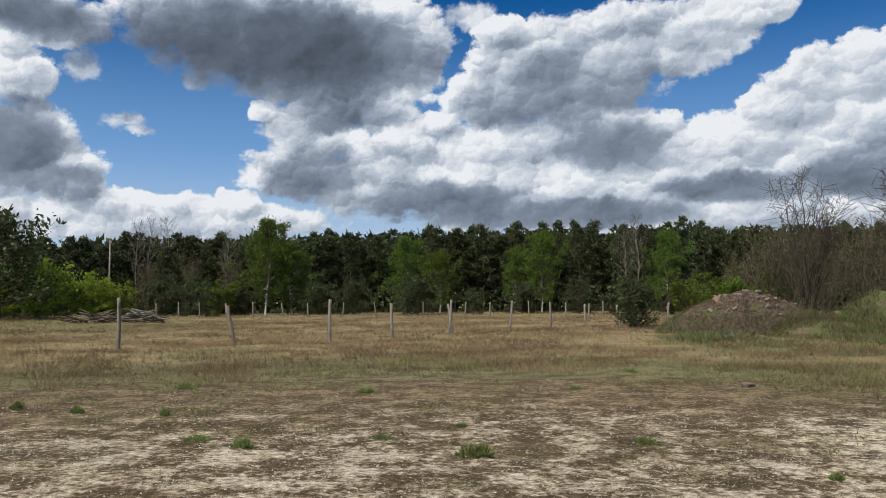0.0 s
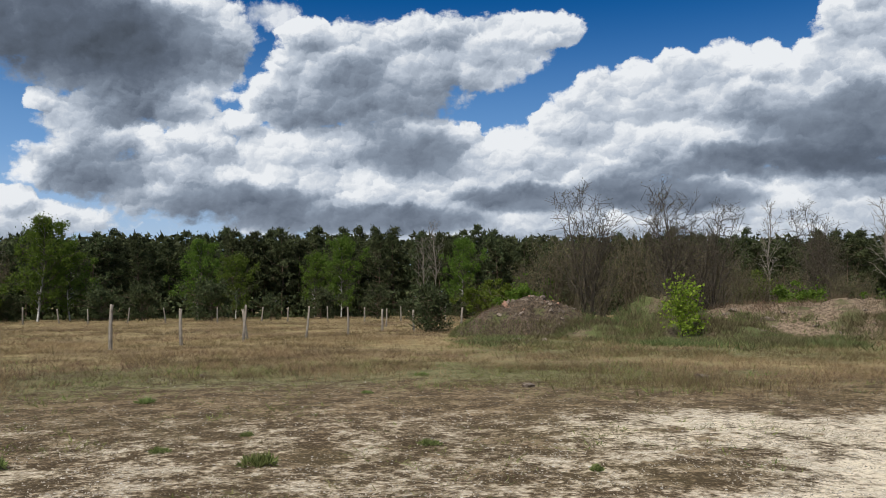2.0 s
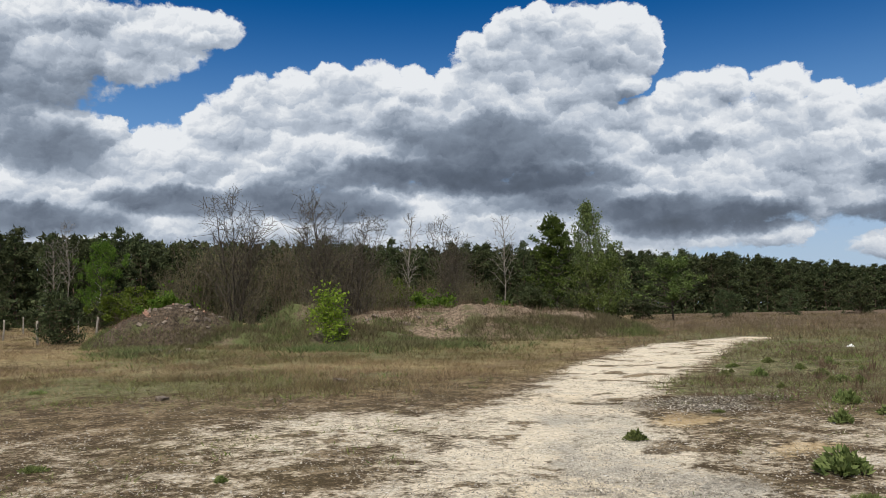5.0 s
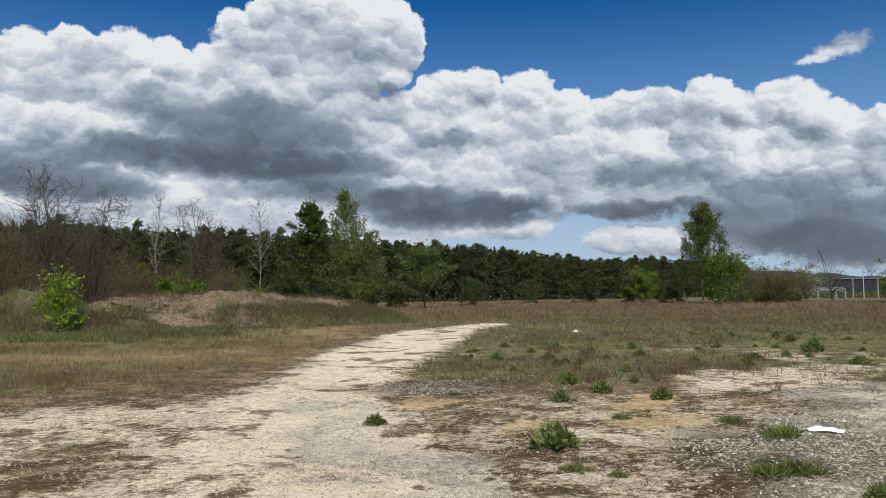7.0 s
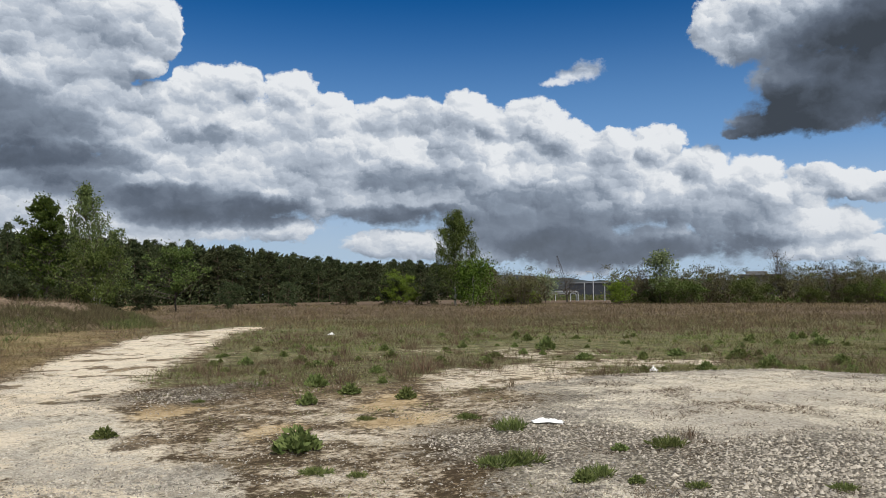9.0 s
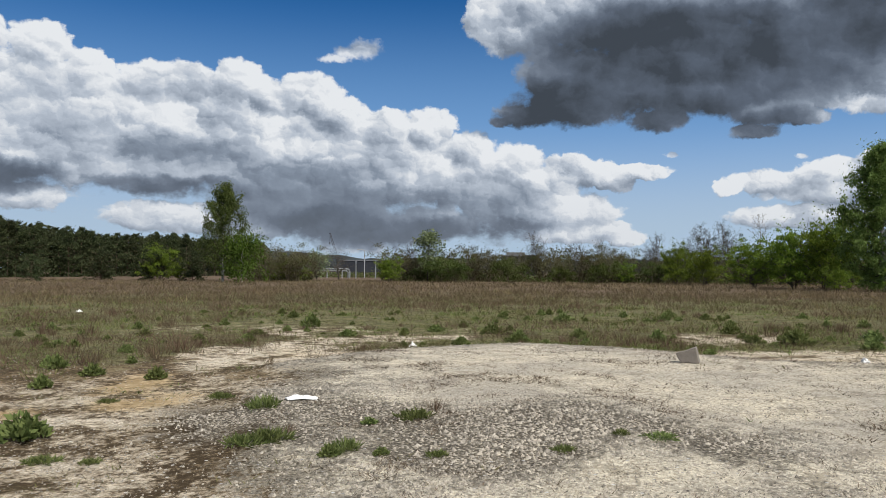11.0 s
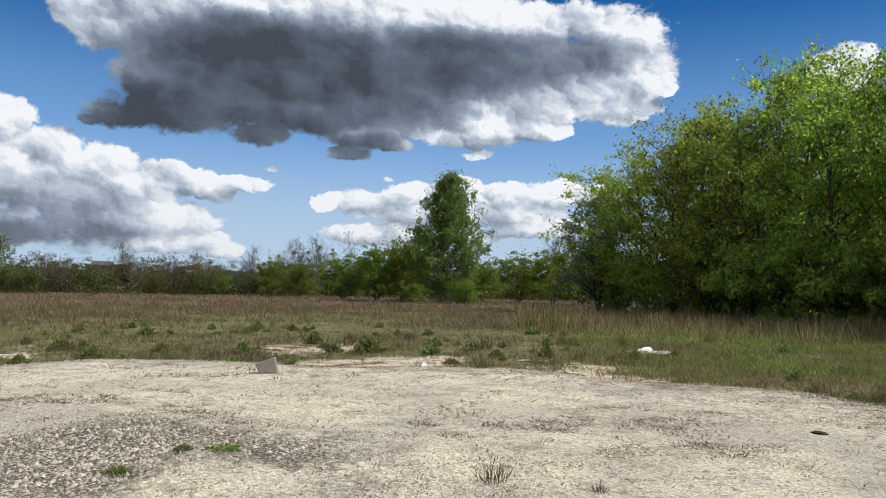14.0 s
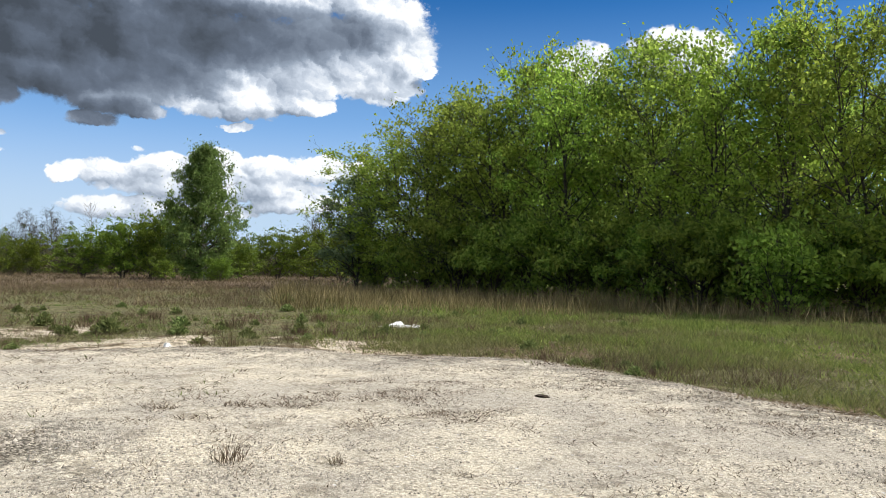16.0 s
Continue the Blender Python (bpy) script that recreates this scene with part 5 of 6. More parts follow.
# ---- fence posts ----
def fence_post(seed, height, lean_x, lean_y):
    rng = random.Random(seed)
    bm = bmesh.new()
    n, rows = 9, 9
    rings = []
    for i in range(rows):
        t = i / (rows - 1)
        ring = []
        for k in range(n):
            a = 2 * math.pi * k / n
            r = 0.062 * (1 - 0.14 * t) * (1 + 0.14 * math.sin(a * 2 + seed) + rng.uniform(-0.06, 0.06))
            z = -0.25 + (height + 0.25) * t
            if i == rows - 1:
                z += rng.uniform(-0.04, 0.02)
            ring.append(bm.verts.new((r * math.cos(a) + 0.02 * math.sin(t * 4 + seed), r * math.sin(a), z)))
        rings.append(ring)
    for a, b in zip(rings, rings[1:]):
        for k in range(n):
            bm.faces.new((a[k], a[(k + 1) % n], b[(k + 1) % n], b[k]))
    tip = bm.verts.new((0.01, 0, height - 0.015))
    for k in range(n):
        bm.faces.new((rings[-1][k], rings[-1][(k + 1) % n], tip))
    ob = part("fence_post", bm, OLD_WOOD, None, smooth=True)
    return ob, lean_x, lean_y


POSTS = [(-22.4, 26.5, 1.58, 0, 1), (-14.9, 28.5, 1.36, 2, -9), (-8.3, 29.6, 1.55, 0, 1), (-3.8, 31.0, 1.36, 0, -3), (0.3, 34.0, 1.5, 0, 2), (4.6, 35.8, 1.42, 0, 4), (7.5, 39.0, 1.36, 0, 0), (9.9, 44.5, 1.22, 0, 2),
         (12.2, 43.5, 1.2, 0, -1), (15.6, 49.5, 1.3, 0, 3), (0.55, 36.6, 1.35, 0, -12), (10.2, 52.0, 1.2, 0, 0)]
for n, (az, r, h, lx, ly) in enumerate(POSTS):
    ob, lx, ly = fence_post(n, h, lx, ly)
    x, y, z = spot(az, r)
    ob.matrix_basis = pose(x, y, z, lx, ly, RNG.random() * 20)
    tagged(ob, "leaning weathered grey wooden fence post in dry grass" if abs(ly) > 5 else "upright weathered grey wooden fence post in dry grass", "fence post", "posts of the old fence")
for n, az in enumerate((-20.0, -18.6, -17.2, -15.4, -13.6, -11.5, -9.8, -7.4, -5.0, -1.6, 1.4, 3.2, 6.0, 8.6, 11.2, 14.4)):
    ob, lx, ly = fence_post(30 + n, 1.15 + 0.2 * RNG.random(), 0, RNG.normal() * 4)
    x, y, z = spot(az, 69 + RNG.normal() * 1.5)
    ob.matrix_basis = pose(x, y, z, 0, ly, RNG.random() * 90)
    tagged(ob, "far weathered fence post before the pine wood", "fence post", "posts along the wood")
bm = bmesh.new()
bmesh.ops.create_cone(bm, cap_ends=True, segments=8, radius1=0.11, radius2=0.06, depth=7.3, matrix=Matrix.Translation((0, 0, 3.4)))
ob = part("wooden_mast", bm, OLD_WOOD, None, smooth=True)
ob.matrix_basis = pose(*spot(-23.0, 79))
tagged(ob, "tall slender pale pole beside the bright shrub", "pole")


# ---- brushwood pile ----
def brush_pile(az, r, length, depth, height, count, label, dark):
    rng = np.random.default_rng(int(r * 10))
    ob = tagged(new("brushwood_pile"), label, "wood pile")
    x, y, z = spot(az, r)
    ob.matrix_basis = pose(x, y, z, 0, 0, -az)
    for i in range(count):
        u, w = rng.normal() * 0.32, rng.normal() * 0.3
        top = height * max(0.05, 1 - u * u * 2.2 - w * w * 1.5) * rng.random()
        d = unit(np.array([1.0, rng.normal() * 0.7, rng.normal() * 0.22]))
        c = np.array([u * length, w * depth, top + 0.05])
        s = (0.5 + 0.9 * rng.random())
        g0 = 0.03 + 0.05 * rng.random()
        mid = c + np.array([0, 0, rng.normal() * 0.05])
        v, f = tubes([(c - d * s, mid, g0, g0 * 0.9), (mid, c + d * s, g0 * 0.9, g0 * 0.6)], 6)
        part_mesh("branch", make_mesh("branch", v, f, BARK_BROWN if dark or rng.random() < 0.4 else BARK_DEAD, True), ob)
    return ob


brush_pile(-21.0, 57, 1.7, 1.2, 0.8, 90, "pile of pale weathered branches in the grass", False)
brush_pile(-23.8, 58, 2.0, 1.3, 0.55, 80, "low heap of dark brown brushwood", True)


# ---- mounds ----
def mound(name, label, az, r, length, depth, height, mat, seed, power=1.4):
    """A heap with an uneven skin: long across the line of sight."""
    n, m = 64, 40
    u, w = np.meshgrid(np.linspace(-1, 1, n), np.linspace(-1, 1, m), indexing="ij")
    lat = Lattice(seed)
    d = np.sqrt(u * u + w * w)
    h = np.clip(1 - d ** power, 0, 1) ** 0.8
    px, py = u * length / 2, w * depth / 2
    h = h * (0.72 + 0.55 * lat.fbm(px, py, 2.2)) + step(d, 1.0, 0.8) * (lat.fbm(px, py, 0.5, 3) - 0.5) * 0.28
    z = h * height - 0.12 - 0.1 * step(d, 0.9, 1.3)
    i, j = np.meshgrid(np.arange(n - 1), np.arange(m - 1), indexing="ij")
    f = np.stack([i * m + j, (i + 1) * m + j, (i + 1) * m + j + 1, i * m + j + 1], -1).reshape(-1, 4)
    keep = (d.ravel()[f] < 1.12).all(1)
    me = make_mesh(name, np.stack([px, py, z], -1).reshape(-1, 3), f[keep], mat, True)
    ob = new(name, me)
    x, y, zz = spot(az, r)
    ob.matrix_basis = pose(x, y, zz, 0, 0, -az)

    def cover(name, label, mat, count, tall, low, high, seed2):
        """Grass on the flanks of the heap between two shares of its height."""
        rng = np.random.default_rng(seed2)
        ii, jj = rng.random(count) * (n - 1.01), rng.random(count) * (m - 1.01)
        i0, j0 = ii.astype(int), jj.astype(int)
        fi, fj = ii - i0, jj - j0
        pick = [a[i0, j0] * (1 - fi) * (1 - fj) + a[i0 + 1, j0] * fi * (1 - fj) + a[i0, j0 + 1] * (1 - fi) * fj + a[i0 + 1, j0 + 1] * fi * fj for a in (px, py, z, d)]
        share = pick[2] / height
        ok = (pick[3] < 1.02) & (share > low) & (share < high) & (lat.fbm(pick[0] + 9, pick[1], 1.5) + rng.normal(size=count) * 0.08 > 0.44)
        c = np.column_stack(pick[:3])[ok]
        k = len(c)
        s = tall * (0.5 + 0.8 * rng.random(k))
        v, f = blades(c, np.column_stack([rng.normal(size=(k, 2)) * 0.6, np.ones(k)]), s, 0.013 + 0.012 * rng.random(k), rng)
        o = new(name, make_mesh(name, v, f, mat))
        o.matrix_basis = ob.matrix_basis
        tagged(o, label, "grass", kind="stuff")

    def top(a, b):
        i = int(np.clip((a + 1) / 2 * (n - 1), 0, n - 1))
        j = int(np.clip((b + 1) / 2 * (m - 1), 0, m - 1))
        return float(px[i, j]), float(py[i, j]), float(z[i, j])
    return tagged(ob, label, "mound", kind="structure"), top, cover


def earth_material(name, earth, pale, grass, cover):
    m, g = material(name)
    p = g.add("TexCoord").outputs["Object"]
    med, fine = g.noise(p, 0.9, 5.0, 0.6), g.noise(p, 7.0, 6.0, 0.7)
    c = g.mix(g.ramp(fine, 0.35, 0.65), rgb(*earth), rgb(*pale))
    f = g.ramp(g.math("ADD", g.math("MULTIPLY", med, 0.7), g.math("MULTIPLY", fine, 0.3)), cover, cover + 0.12)
    c = g.mix(f, c, g.mix(fine, rgb(*grass), rgb(*[v * 1.9 for v in grass])))
    finish(g, c, 0.95, fine, 0.12, spec=0.1)
    return m


MOUND_EARTH = earth_material("rubble_earth", (0.040, 0.031, 0.021), (0.135, 0.10, 0.072), (0.06, 0.065, 0.026), 0.52)
GRASSY_EARTH = earth_material("overgrown_earth", (0.085, 0.062, 0.040), (0.22, 0.17, 0.11), (0.07, 0.078, 0.030), 0.40)
BANK_EARTH = earth_material("sandy_bank", (0.085, 0.062, 0.040), (0.29, 0.215, 0.15), (0.07, 0.07, 0.032), 0.50)
heap, heap_top, heap_cover = mound("rubble_mound", "earth heap strewn with broken bricks and stones", 20.6, 37.5, 7.6, 5.4, 1.9, MOUND_EARTH, 21)
heap_cover("green_grass", "green grass and weeds on the flanks of the rubble heap", BANK_GRASS, 22000, 0.22, -0.1, 0.38, 1)
heap_cover("dry_grass", "dry stalks on the rubble heap", RUST_GRASS, 5000, 0.2, 0.0, 0.8, 2)
for k in range(120):
    a, b = RNG.normal() * 0.36 + 0.06, RNG.normal() * 0.3 - 0.3
    x, y, z = heap_top(a, b)
    if z < 0.15:
        continue
    s = 0.04 + 0.15 * RNG.random() ** 3
    bm = rough_block(s * (1 + RNG.random()), s, s * 0.7, k, 1, 0.3)
    o = part("stone", bm, BRICK_RED if k % 4 == 0 else RUBBLE, heap)
    o.matrix_basis = pose(x, y, z + s * 0.1, RNG.random() * 60, RNG.random() * 60, RNG.random() * 360)
bank, bank_top, bank_cover = mound("earth_bank", "overgrown sandy bank with bare earth faces", 40.6, 41.0, 20.0, 10.0, 1.5, BANK_EARTH, 22, 2.2)
bank_cover("green_grass", "green grass at the foot of the sandy bank", BANK_GRASS, 110000, 0.3, -0.1, 0.62, 3)
bank_cover("dry_grass", "dry brown grass over the sandy bank", RUST_GRASS, 20000, 0.3, 0.2, 1.3, 4)
for k, (az, r, w, dp, h, label) in enumerate(((29.6, 39.0, 5.4, 4.4, 1.8, "small grass-grown mound behind the rubble"), (25.0, 37.0, 7.0, 5.0, 0.85, "low grass-grown rise between the mounds"), (31.6, 36.5, 8.0, 5.0, 0.8, "low grass-grown rise before the sandy bank"), (46.5, 52.0, 14.0, 7.0, 1.1, "low sandy bank below the trees"))):
    _, _, put = mound("grassy_mound", label, az, r, w, dp, h, GRASSY_EARTH, 23 + k, 1.6)
    put("green_grass", "green grass over a low mound", BANK_GRASS, 18000, 0.3, -0.1, 0.95, 10 + k)
    put("dry_grass", "dry grass over a low mound", RUST_GRASS, 8000, 0.3, 0.3, 1.4, 20 + k)
for k in range(26):
    x, y, z = bank_top(RNG.uniform(-0.8, 0.7), RNG.uniform(-0.95, -0.4))
    s = 0.12 + 0.28 * RNG.random() ** 2
    bm = rough_block(s * 1.6, s, s * 0.5, 300 + k, 1, 0.3)
    o = part("stone", bm, RUBBLE, bank)
    o.matrix_basis = pose(x, y, z, RNG.random() * 20, RNG.random() * 20, RNG.random() * 360)

# loose stones at the foot of the heap
for k, (az, r, s) in enumerate(((18.7, 31.0, 0.22), (19.7, 31.8, 0.3), (20.6, 31.2, 0.2), (18.1, 30.5, 0.16), (21.6, 32.2, 0.2), (20.2, 30.4, 0.15), (20.7, 14.7, 0.14), (-2.2, 17.9, 0.12), (32.5, 16.5, 0.2))):
    bm = rough_block(s * 1.5, s, s * 0.6, 500 + k, 2, 0.3)
    o = part("stone", bm, RUBBLE, None)
    x, y, z = spot(az, r)
    o.matrix_basis = pose(x, y, z + s * 0.15, 8, 5, RNG.random() * 360)
    tagged(o, "pale rough stone lying in the grass", "stone", "loose stones")

# the grey block on the gravel
def broken_block():
    """A slab broken off askew: a four-sided face with a chipped foot, extruded and roughened."""
    rng = random.Random(902)
    bm = bmesh.new()
    rim = [(0.03, 0.0), (0.13, 0.035), (0.19, 0.0), (0.32, 0.015), (0.255, 0.30), (0.07, 0.235), (-0.085, 0.19), (-0.03, 0.07)]
    front = bm.faces.new([bm.verts.new((x - 0.12, -0.11, z)) for x, z in rim])
    made = bmesh.ops.extrude_face_region(bm, geom=[front])["geom"]
    for v in made:
        if isinstance(v, bmesh.types.BMVert):
            v.co += Vector((0.02 + rng.uniform(-0.015, 0.015), 0.22 + rng.uniform(-0.02, 0.02), rng.uniform(-0.015, 0.01)))
    bmesh.ops.recalc_face_normals(bm, faces=bm.faces)
    return bm


o = part("concrete_block", broken_block(), CONCRETE, None)
x, y, z = spot(108.2, 13.4)
o.matrix_basis = pose(x, y, z - 0.015, 0, 0, -106) @ Matrix.Scale(0.86, 4)
bv = o.modifiers.new("worn_edges", "BEVEL")
bv.width, bv.segments = 0.012, 2
tagged(o, "broken grey concrete block lying on the pale gravel", "concrete block")


# ---- rags and sheets ----
def crumpled(name, label, az, r, sx, sy, sz, seed, turn=0.0):
    n = 22
    u, w = np.meshgrid(np.linspace(-1, 1, n), np.linspace(-1, 1, n), indexing="ij")
    lat = Lattice(seed)
    edge = 0.72 + 0.5 * lat.fbm(u * 3, w * 3, 1.0)
    d = np.hypot(u, w)
    fold = lat.fbm(u * 4, w * 4, 1.2, 3) ** 1.6 * np.clip(1.25 - d, 0.02, 1) * 2.0
    v = np.stack([u * sx / 2 * edge, w * sy / 2 * edge, fold * sz + 0.01], -1).reshape(-1, 3)
    i, j = np.meshgrid(np.arange(n - 1), np.arange(n - 1), indexing="ij")
    f = np.stack([i * n + j, (i + 1) * n + j, (i + 1) * n + j + 1, i * n + j + 1], -1).reshape(-1, 4)
    o = new(name, make_mesh(name, v, f, WHITE_SHEET, True))
    sol = o.modifiers.new("thickness", "SOLIDIFY")
    sol.thickness = 0.006
    x, y, z = spot(az, r)
    o.matrix_basis = pose(x, y, z, 0, 0, turn)
    return tagged(o, label, "litter")


crumpled("white_rag", "crumpled white rag on the stony ground", 83.3, 9.35, 0.34, 0.13, 0.045, 31, -80)
crumpled("plastic_sheet", "crumpled white plastic sheet among the weeds", 133.4, 20.7, 1.25, 0.7, 0.11, 32, -130)
crumpled("plastic_scrap", "small white scrap of plastic in the weeds", 118.4, 15.6, 0.16, 0.13, 0.08, 33)
crumpled("plastic_scrap", "small white scrap of plastic by the gravel", 89.3, 16.6, 0.2, 0.15, 0.07, 34)
crumpled("plastic_scrap", "white scrap caught between dry stalks", 66.2, 30.5, 0.3, 0.2, 0.07, 35)


# ---- far structures ----
def box(bm, x0, x1, y0, y1, z0, z1):
    bmesh.ops.create_cube(bm, size=1.0, matrix=Matrix.Translation(((x0 + x1) / 2, (y0 + y1) / 2, (z0 + z1) / 2)) @ Matrix.Diagonal((x1 - x0, y1 - y0, z1 - z0, 1)))
    return bm


def facing(name, label, category, az, r):
    """An empty whose own x runs across the line of sight."""
    ob = tagged(new(name), label, category)
    x, y, z = spot(az, r)
    ob.matrix_basis = pose(x, y, z, 0, 0, -az)
    return ob


# pipe bridge
gantry = facing("pipe_bridge", "pale insulated pipes carried on slender posts", "pipe bridge", 81.3, 140)
for k, (zz, yy) in enumerate(((1.65, 0.0), (1.35, 0.5))):
    end = 4.3 if k == 0 else 4.0
    v, f = tubes([((-9, yy, zz), (end - 0.35, yy, zz), 0.13, 0.13), ((end - 0.35, yy, zz), (end, yy, zz - 0.3), 0.13, 0.13), ((end, yy, zz - 0.3), (end, yy, 0), 0.13, 0.13)], 10)
    part_mesh("pipe", make_mesh("pipe", v, f, PIPE_WHITE, True), gantry)
for xx in (-8.5, -5.6, -2.6, 0.4, 3.0):
    part("post", box(bmesh.new(), xx - 0.07, xx + 0.07, 0.2, 0.34, -0.2, 1.6), METAL_GREY, gantry)
    part("crossbeam", box(bmesh.new(), xx - 0.06, xx + 0.06, -0.25, 0.75, 1.08, 1.2), METAL_GREY, gantry)
for az in (83.5, 84.9, 79.3):
    p = facing("steel_post", "pale steel post standing beyond the field", "post", az, 142)
    v, f = tubes([((0, 0, -0.1), (0, 0, 3.0), 0.1, 0.09), ((0, 0, 3.0), (0, 0, 3.15), 0.14, 0.05)], 8)
    part_mesh("shaft", make_mesh("shaft", v, f, PIPE_WHITE, True), p)
lamp = facing("street_lamp", "tall grey street lamp beyond the field", "street lamp", 84.1, 150)
v, f = tubes([((0, 0, -0.1), (0, 0, 5.1), 0.1, 0.06)], 8)
part_mesh("mast", make_mesh("mast", v, f, METAL_GREY, True), lamp)
v, f = tubes([((0, 0, 5.1), (-0.3, 0, 5.3), 0.05, 0.05), ((-0.3, 0, 5.3), (-0.7, 0, 5.32), 0.05, 0.05)], 6)
part_mesh("arm", make_mesh("arm", v, f, METAL_GREY, True), lamp)
part("lamp_head", box(bmesh.new(), -1.35, -0.6, -0.15, 0.15, 5.24, 5.42), METAL_GREY, lamp)

# mobile crane with a raised lattice boom
crane = facing("mobile_crane", "dark mobile crane with a raised lattice boom", "crane", 82.1, 260)
foot, tip = np.array([0.6, 0, 2.4]), np.array([-2.6, 0, 13.4])
ax = unit(tip - foot)
sx, sy = np.array([ax[2], 0, -ax[0]]) * 0.42, np.array([0, 0.42, 0])
segs = []
corner = [sx + sy, sx - sy, -sx - sy, -sx + sy]
n = 11
for i in range(n):
    t0, t1 = i / n, (i + 1) / n
    w0, w1 = 1 - 0.6 * t0, 1 - 0.6 * t1
    for k in range(4):
        a, b = foot + (tip - foot) * t0, foot + (tip - foot) * t1
        segs.append((a + corner[k] * w0, b + corner[k] * w1, 0.06, 0.06))
        segs.append((a + corner[k] * w0, b + corner[(k + 1) % 4] * w1, 0.04, 0.04))
v, f = tubes(segs, 4)
part_mesh("boom", make_mesh("boom", v, f, CRANE_GREY), crane)
part("cab", box(bmesh.new(), -0.4, 2.6, -1.2, 1.2, 1.3, 3.4), CRANE_GREY, crane)
part("undercarriage", box(bmesh.new(), -2.6, 3.0, -1.4, 1.4, 0.0, 1.3), CRANE_GREY, crane)
v, f = tubes([(foot + np.array([1.6, 0, 1.0]), np.array([0.2, 0, 6.4]), 0.08, 0.05), (np.array([0.2, 0, 6.4]), tip, 0.03, 0.03)], 4)
part_mesh("stay_rope", make_mesh("stay_rope", v, f, CRANE_GREY), crane)
v, f = tubes([(tip, tip - np.array([0.1, 0, 3.0]), 0.03, 0.03), (tip - np.array([0.1, 0, 3.0]), tip - np.array([0.1, 0, 3.7]), 0.14, 0.1)], 5)
part_mesh("hook", make_mesh("hook", v, f, CRANE_GREY), crane)

# dark industrial hall and flat-roofed building
hall = facing("industrial_hall", "long dark grey industrial hall with a pale roof edge", "hall", 84.6, 225)
part("wall", box(bmesh.new(), -8.8, 9.0, 0, 14, -0.2, 4.0), HALL_GREY, hall)
part("roof", box(bmesh.new(), -9.1, 9.3, -0.3, 14.3, 4.0, 4.25), ROOF_GREY, hall)
for k in range(8):
    part("wall_panel", box(bmesh.new(), -8.6 + k * 2.2, -6.5 + k * 2.2, -0.08, 0.0, 0.2, 3.8), HALL_GREY, hall)
part("door", box(bmesh.new(), 6.2, 8.4, -0.14, -0.08, -0.1, 2.8), CRANE_GREY, hall)
hall2 = facing("industrial_hall", "far dark low hall behind the hedge", "hall", 88.6, 240)
part("wall", box(bmesh.new(), -9, 9, 0, 14, -0.2, 4.2), HALL_GREY, hall2)
part("roof", box(bmesh.new(), -9.3, 9.3, -0.3, 14.3, 4.2, 4.4), ROOF_GREY, hall2)
flats = facing("apartment_building", "grey flat-roofed building behind the hedge", "building", 95.2, 262)
part("wall", box(bmesh.new(), -6.4, 6.4, 0, 10, -0.2, 6.4), FACADE, flats)
part("roof", box(bmesh.new(), -6.8, 6.8, -0.5, 10.4, 6.4, 6.7), ROOF_GREY, flats)
part("penthouse", box(bmesh.new(), -4.6, 1.6, 2, 8, 6.7, 7.6), FACADE, flats)
for row in range(3):
    for k in range(6):
        part("window", box(bmesh.new(), -5.8 + k * 2.0, -4.7 + k * 2.0, -0.06, 0.02, 0.5 + row * 2.1, 1.7 + row * 2.1), WINDOW_DARK, flats)
    part("balcony", box(bmesh.new(), 3.8, 6.6, -1.2, 0, 1.9 + row * 2.1, 2.05 + row * 2.1), ROOF_GREY, flats)

# wooded ridge on the horizon
n = 150
az = np.linspace(70, 135, n)
lat = Lattice(51)
top = 6 + 15 * lat.fbm(az, az * 0, 9.0) + 3 * lat.at(az, az * 0 + 4, 0.8)
a = np.radians(az)
front, rear = np.stack([900 * np.sin(a), 900 * np.cos(a)], 1), np.stack([1100 * np.sin(a), 1100 * np.cos(a)], 1)
v = np.concatenate([np.column_stack([front, np.full(n, -1.0)]), np.column_stack([front, top]), np.column_stack([rear, top * 0.8])])
i = np.arange(n - 1)
f = np.concatenate([np.stack([i, i + 1, n + i + 1, n + i], 1), np.stack([n + i, n + i + 1, 2 * n + i + 1, 2 * n + i], 1)])
tagged(new("ridge_backdrop", make_mesh("ridge_backdrop", v, f, plain_material("far_woods", (0.045, 0.055, 0.06), 0.95, vary=0.5, scale=0.05))), "dark wooded ridge far behind the hedge", "ridge", kind="structure")


# dark balls of mistletoe high in the bare trees
def mistletoe(az, r, z, size, seed):
    rng = np.random.default_rng(seed)
    d = unit(rng.normal(size=(260, 3)))
    c = d * size * (0.3 + 0.7 * rng.random((260, 1)))
    v, f = blades(c, d + rng.normal(size=(260, 3)) * 0.4, size * 0.4, size * 0.14, rng)
    o = new("mistletoe", make_mesh("mistletoe", v, f, PINE_GREEN))
    x, y, zz = spot(az, r)
    o.matrix_basis = pose(x, y, zz + z)
    tagged(o, "dark round mistletoe clump in a bare tree", "mistletoe", "mistletoe clumps")


for k, (az, r, z, size) in enumerate(((126.3, 112, 8.2, 0.55), (125.6, 111, 8.6, 0.4), (109.4, 112, 7.0, 0.5), (107.6, 111, 6.2, 0.45), (110.3, 112, 6.8, 0.4), (108.6, 112, 6.3, 0.4))):
    mistletoe(az, r, z - 0.4, size * 0.6, 400 + k)

# dark clods lying at the edge of the gravel
for k, (x, y, s) in enumerate(((5.77, -7.9, 0.09),)):
    bm = rough_block(s * 1.4, s, s * 0.35, 700 + k, 2, 0.35)
    o = part("clod", bm, MOUND_EARTH, None)
    o.matrix_basis = pose(x, y, float(ground_z(x, y)) + s * 0.08, 0, 0, 40 * k)
    tagged(o, "dark lump of earth lying on the gravel", "clod", "earth clods")

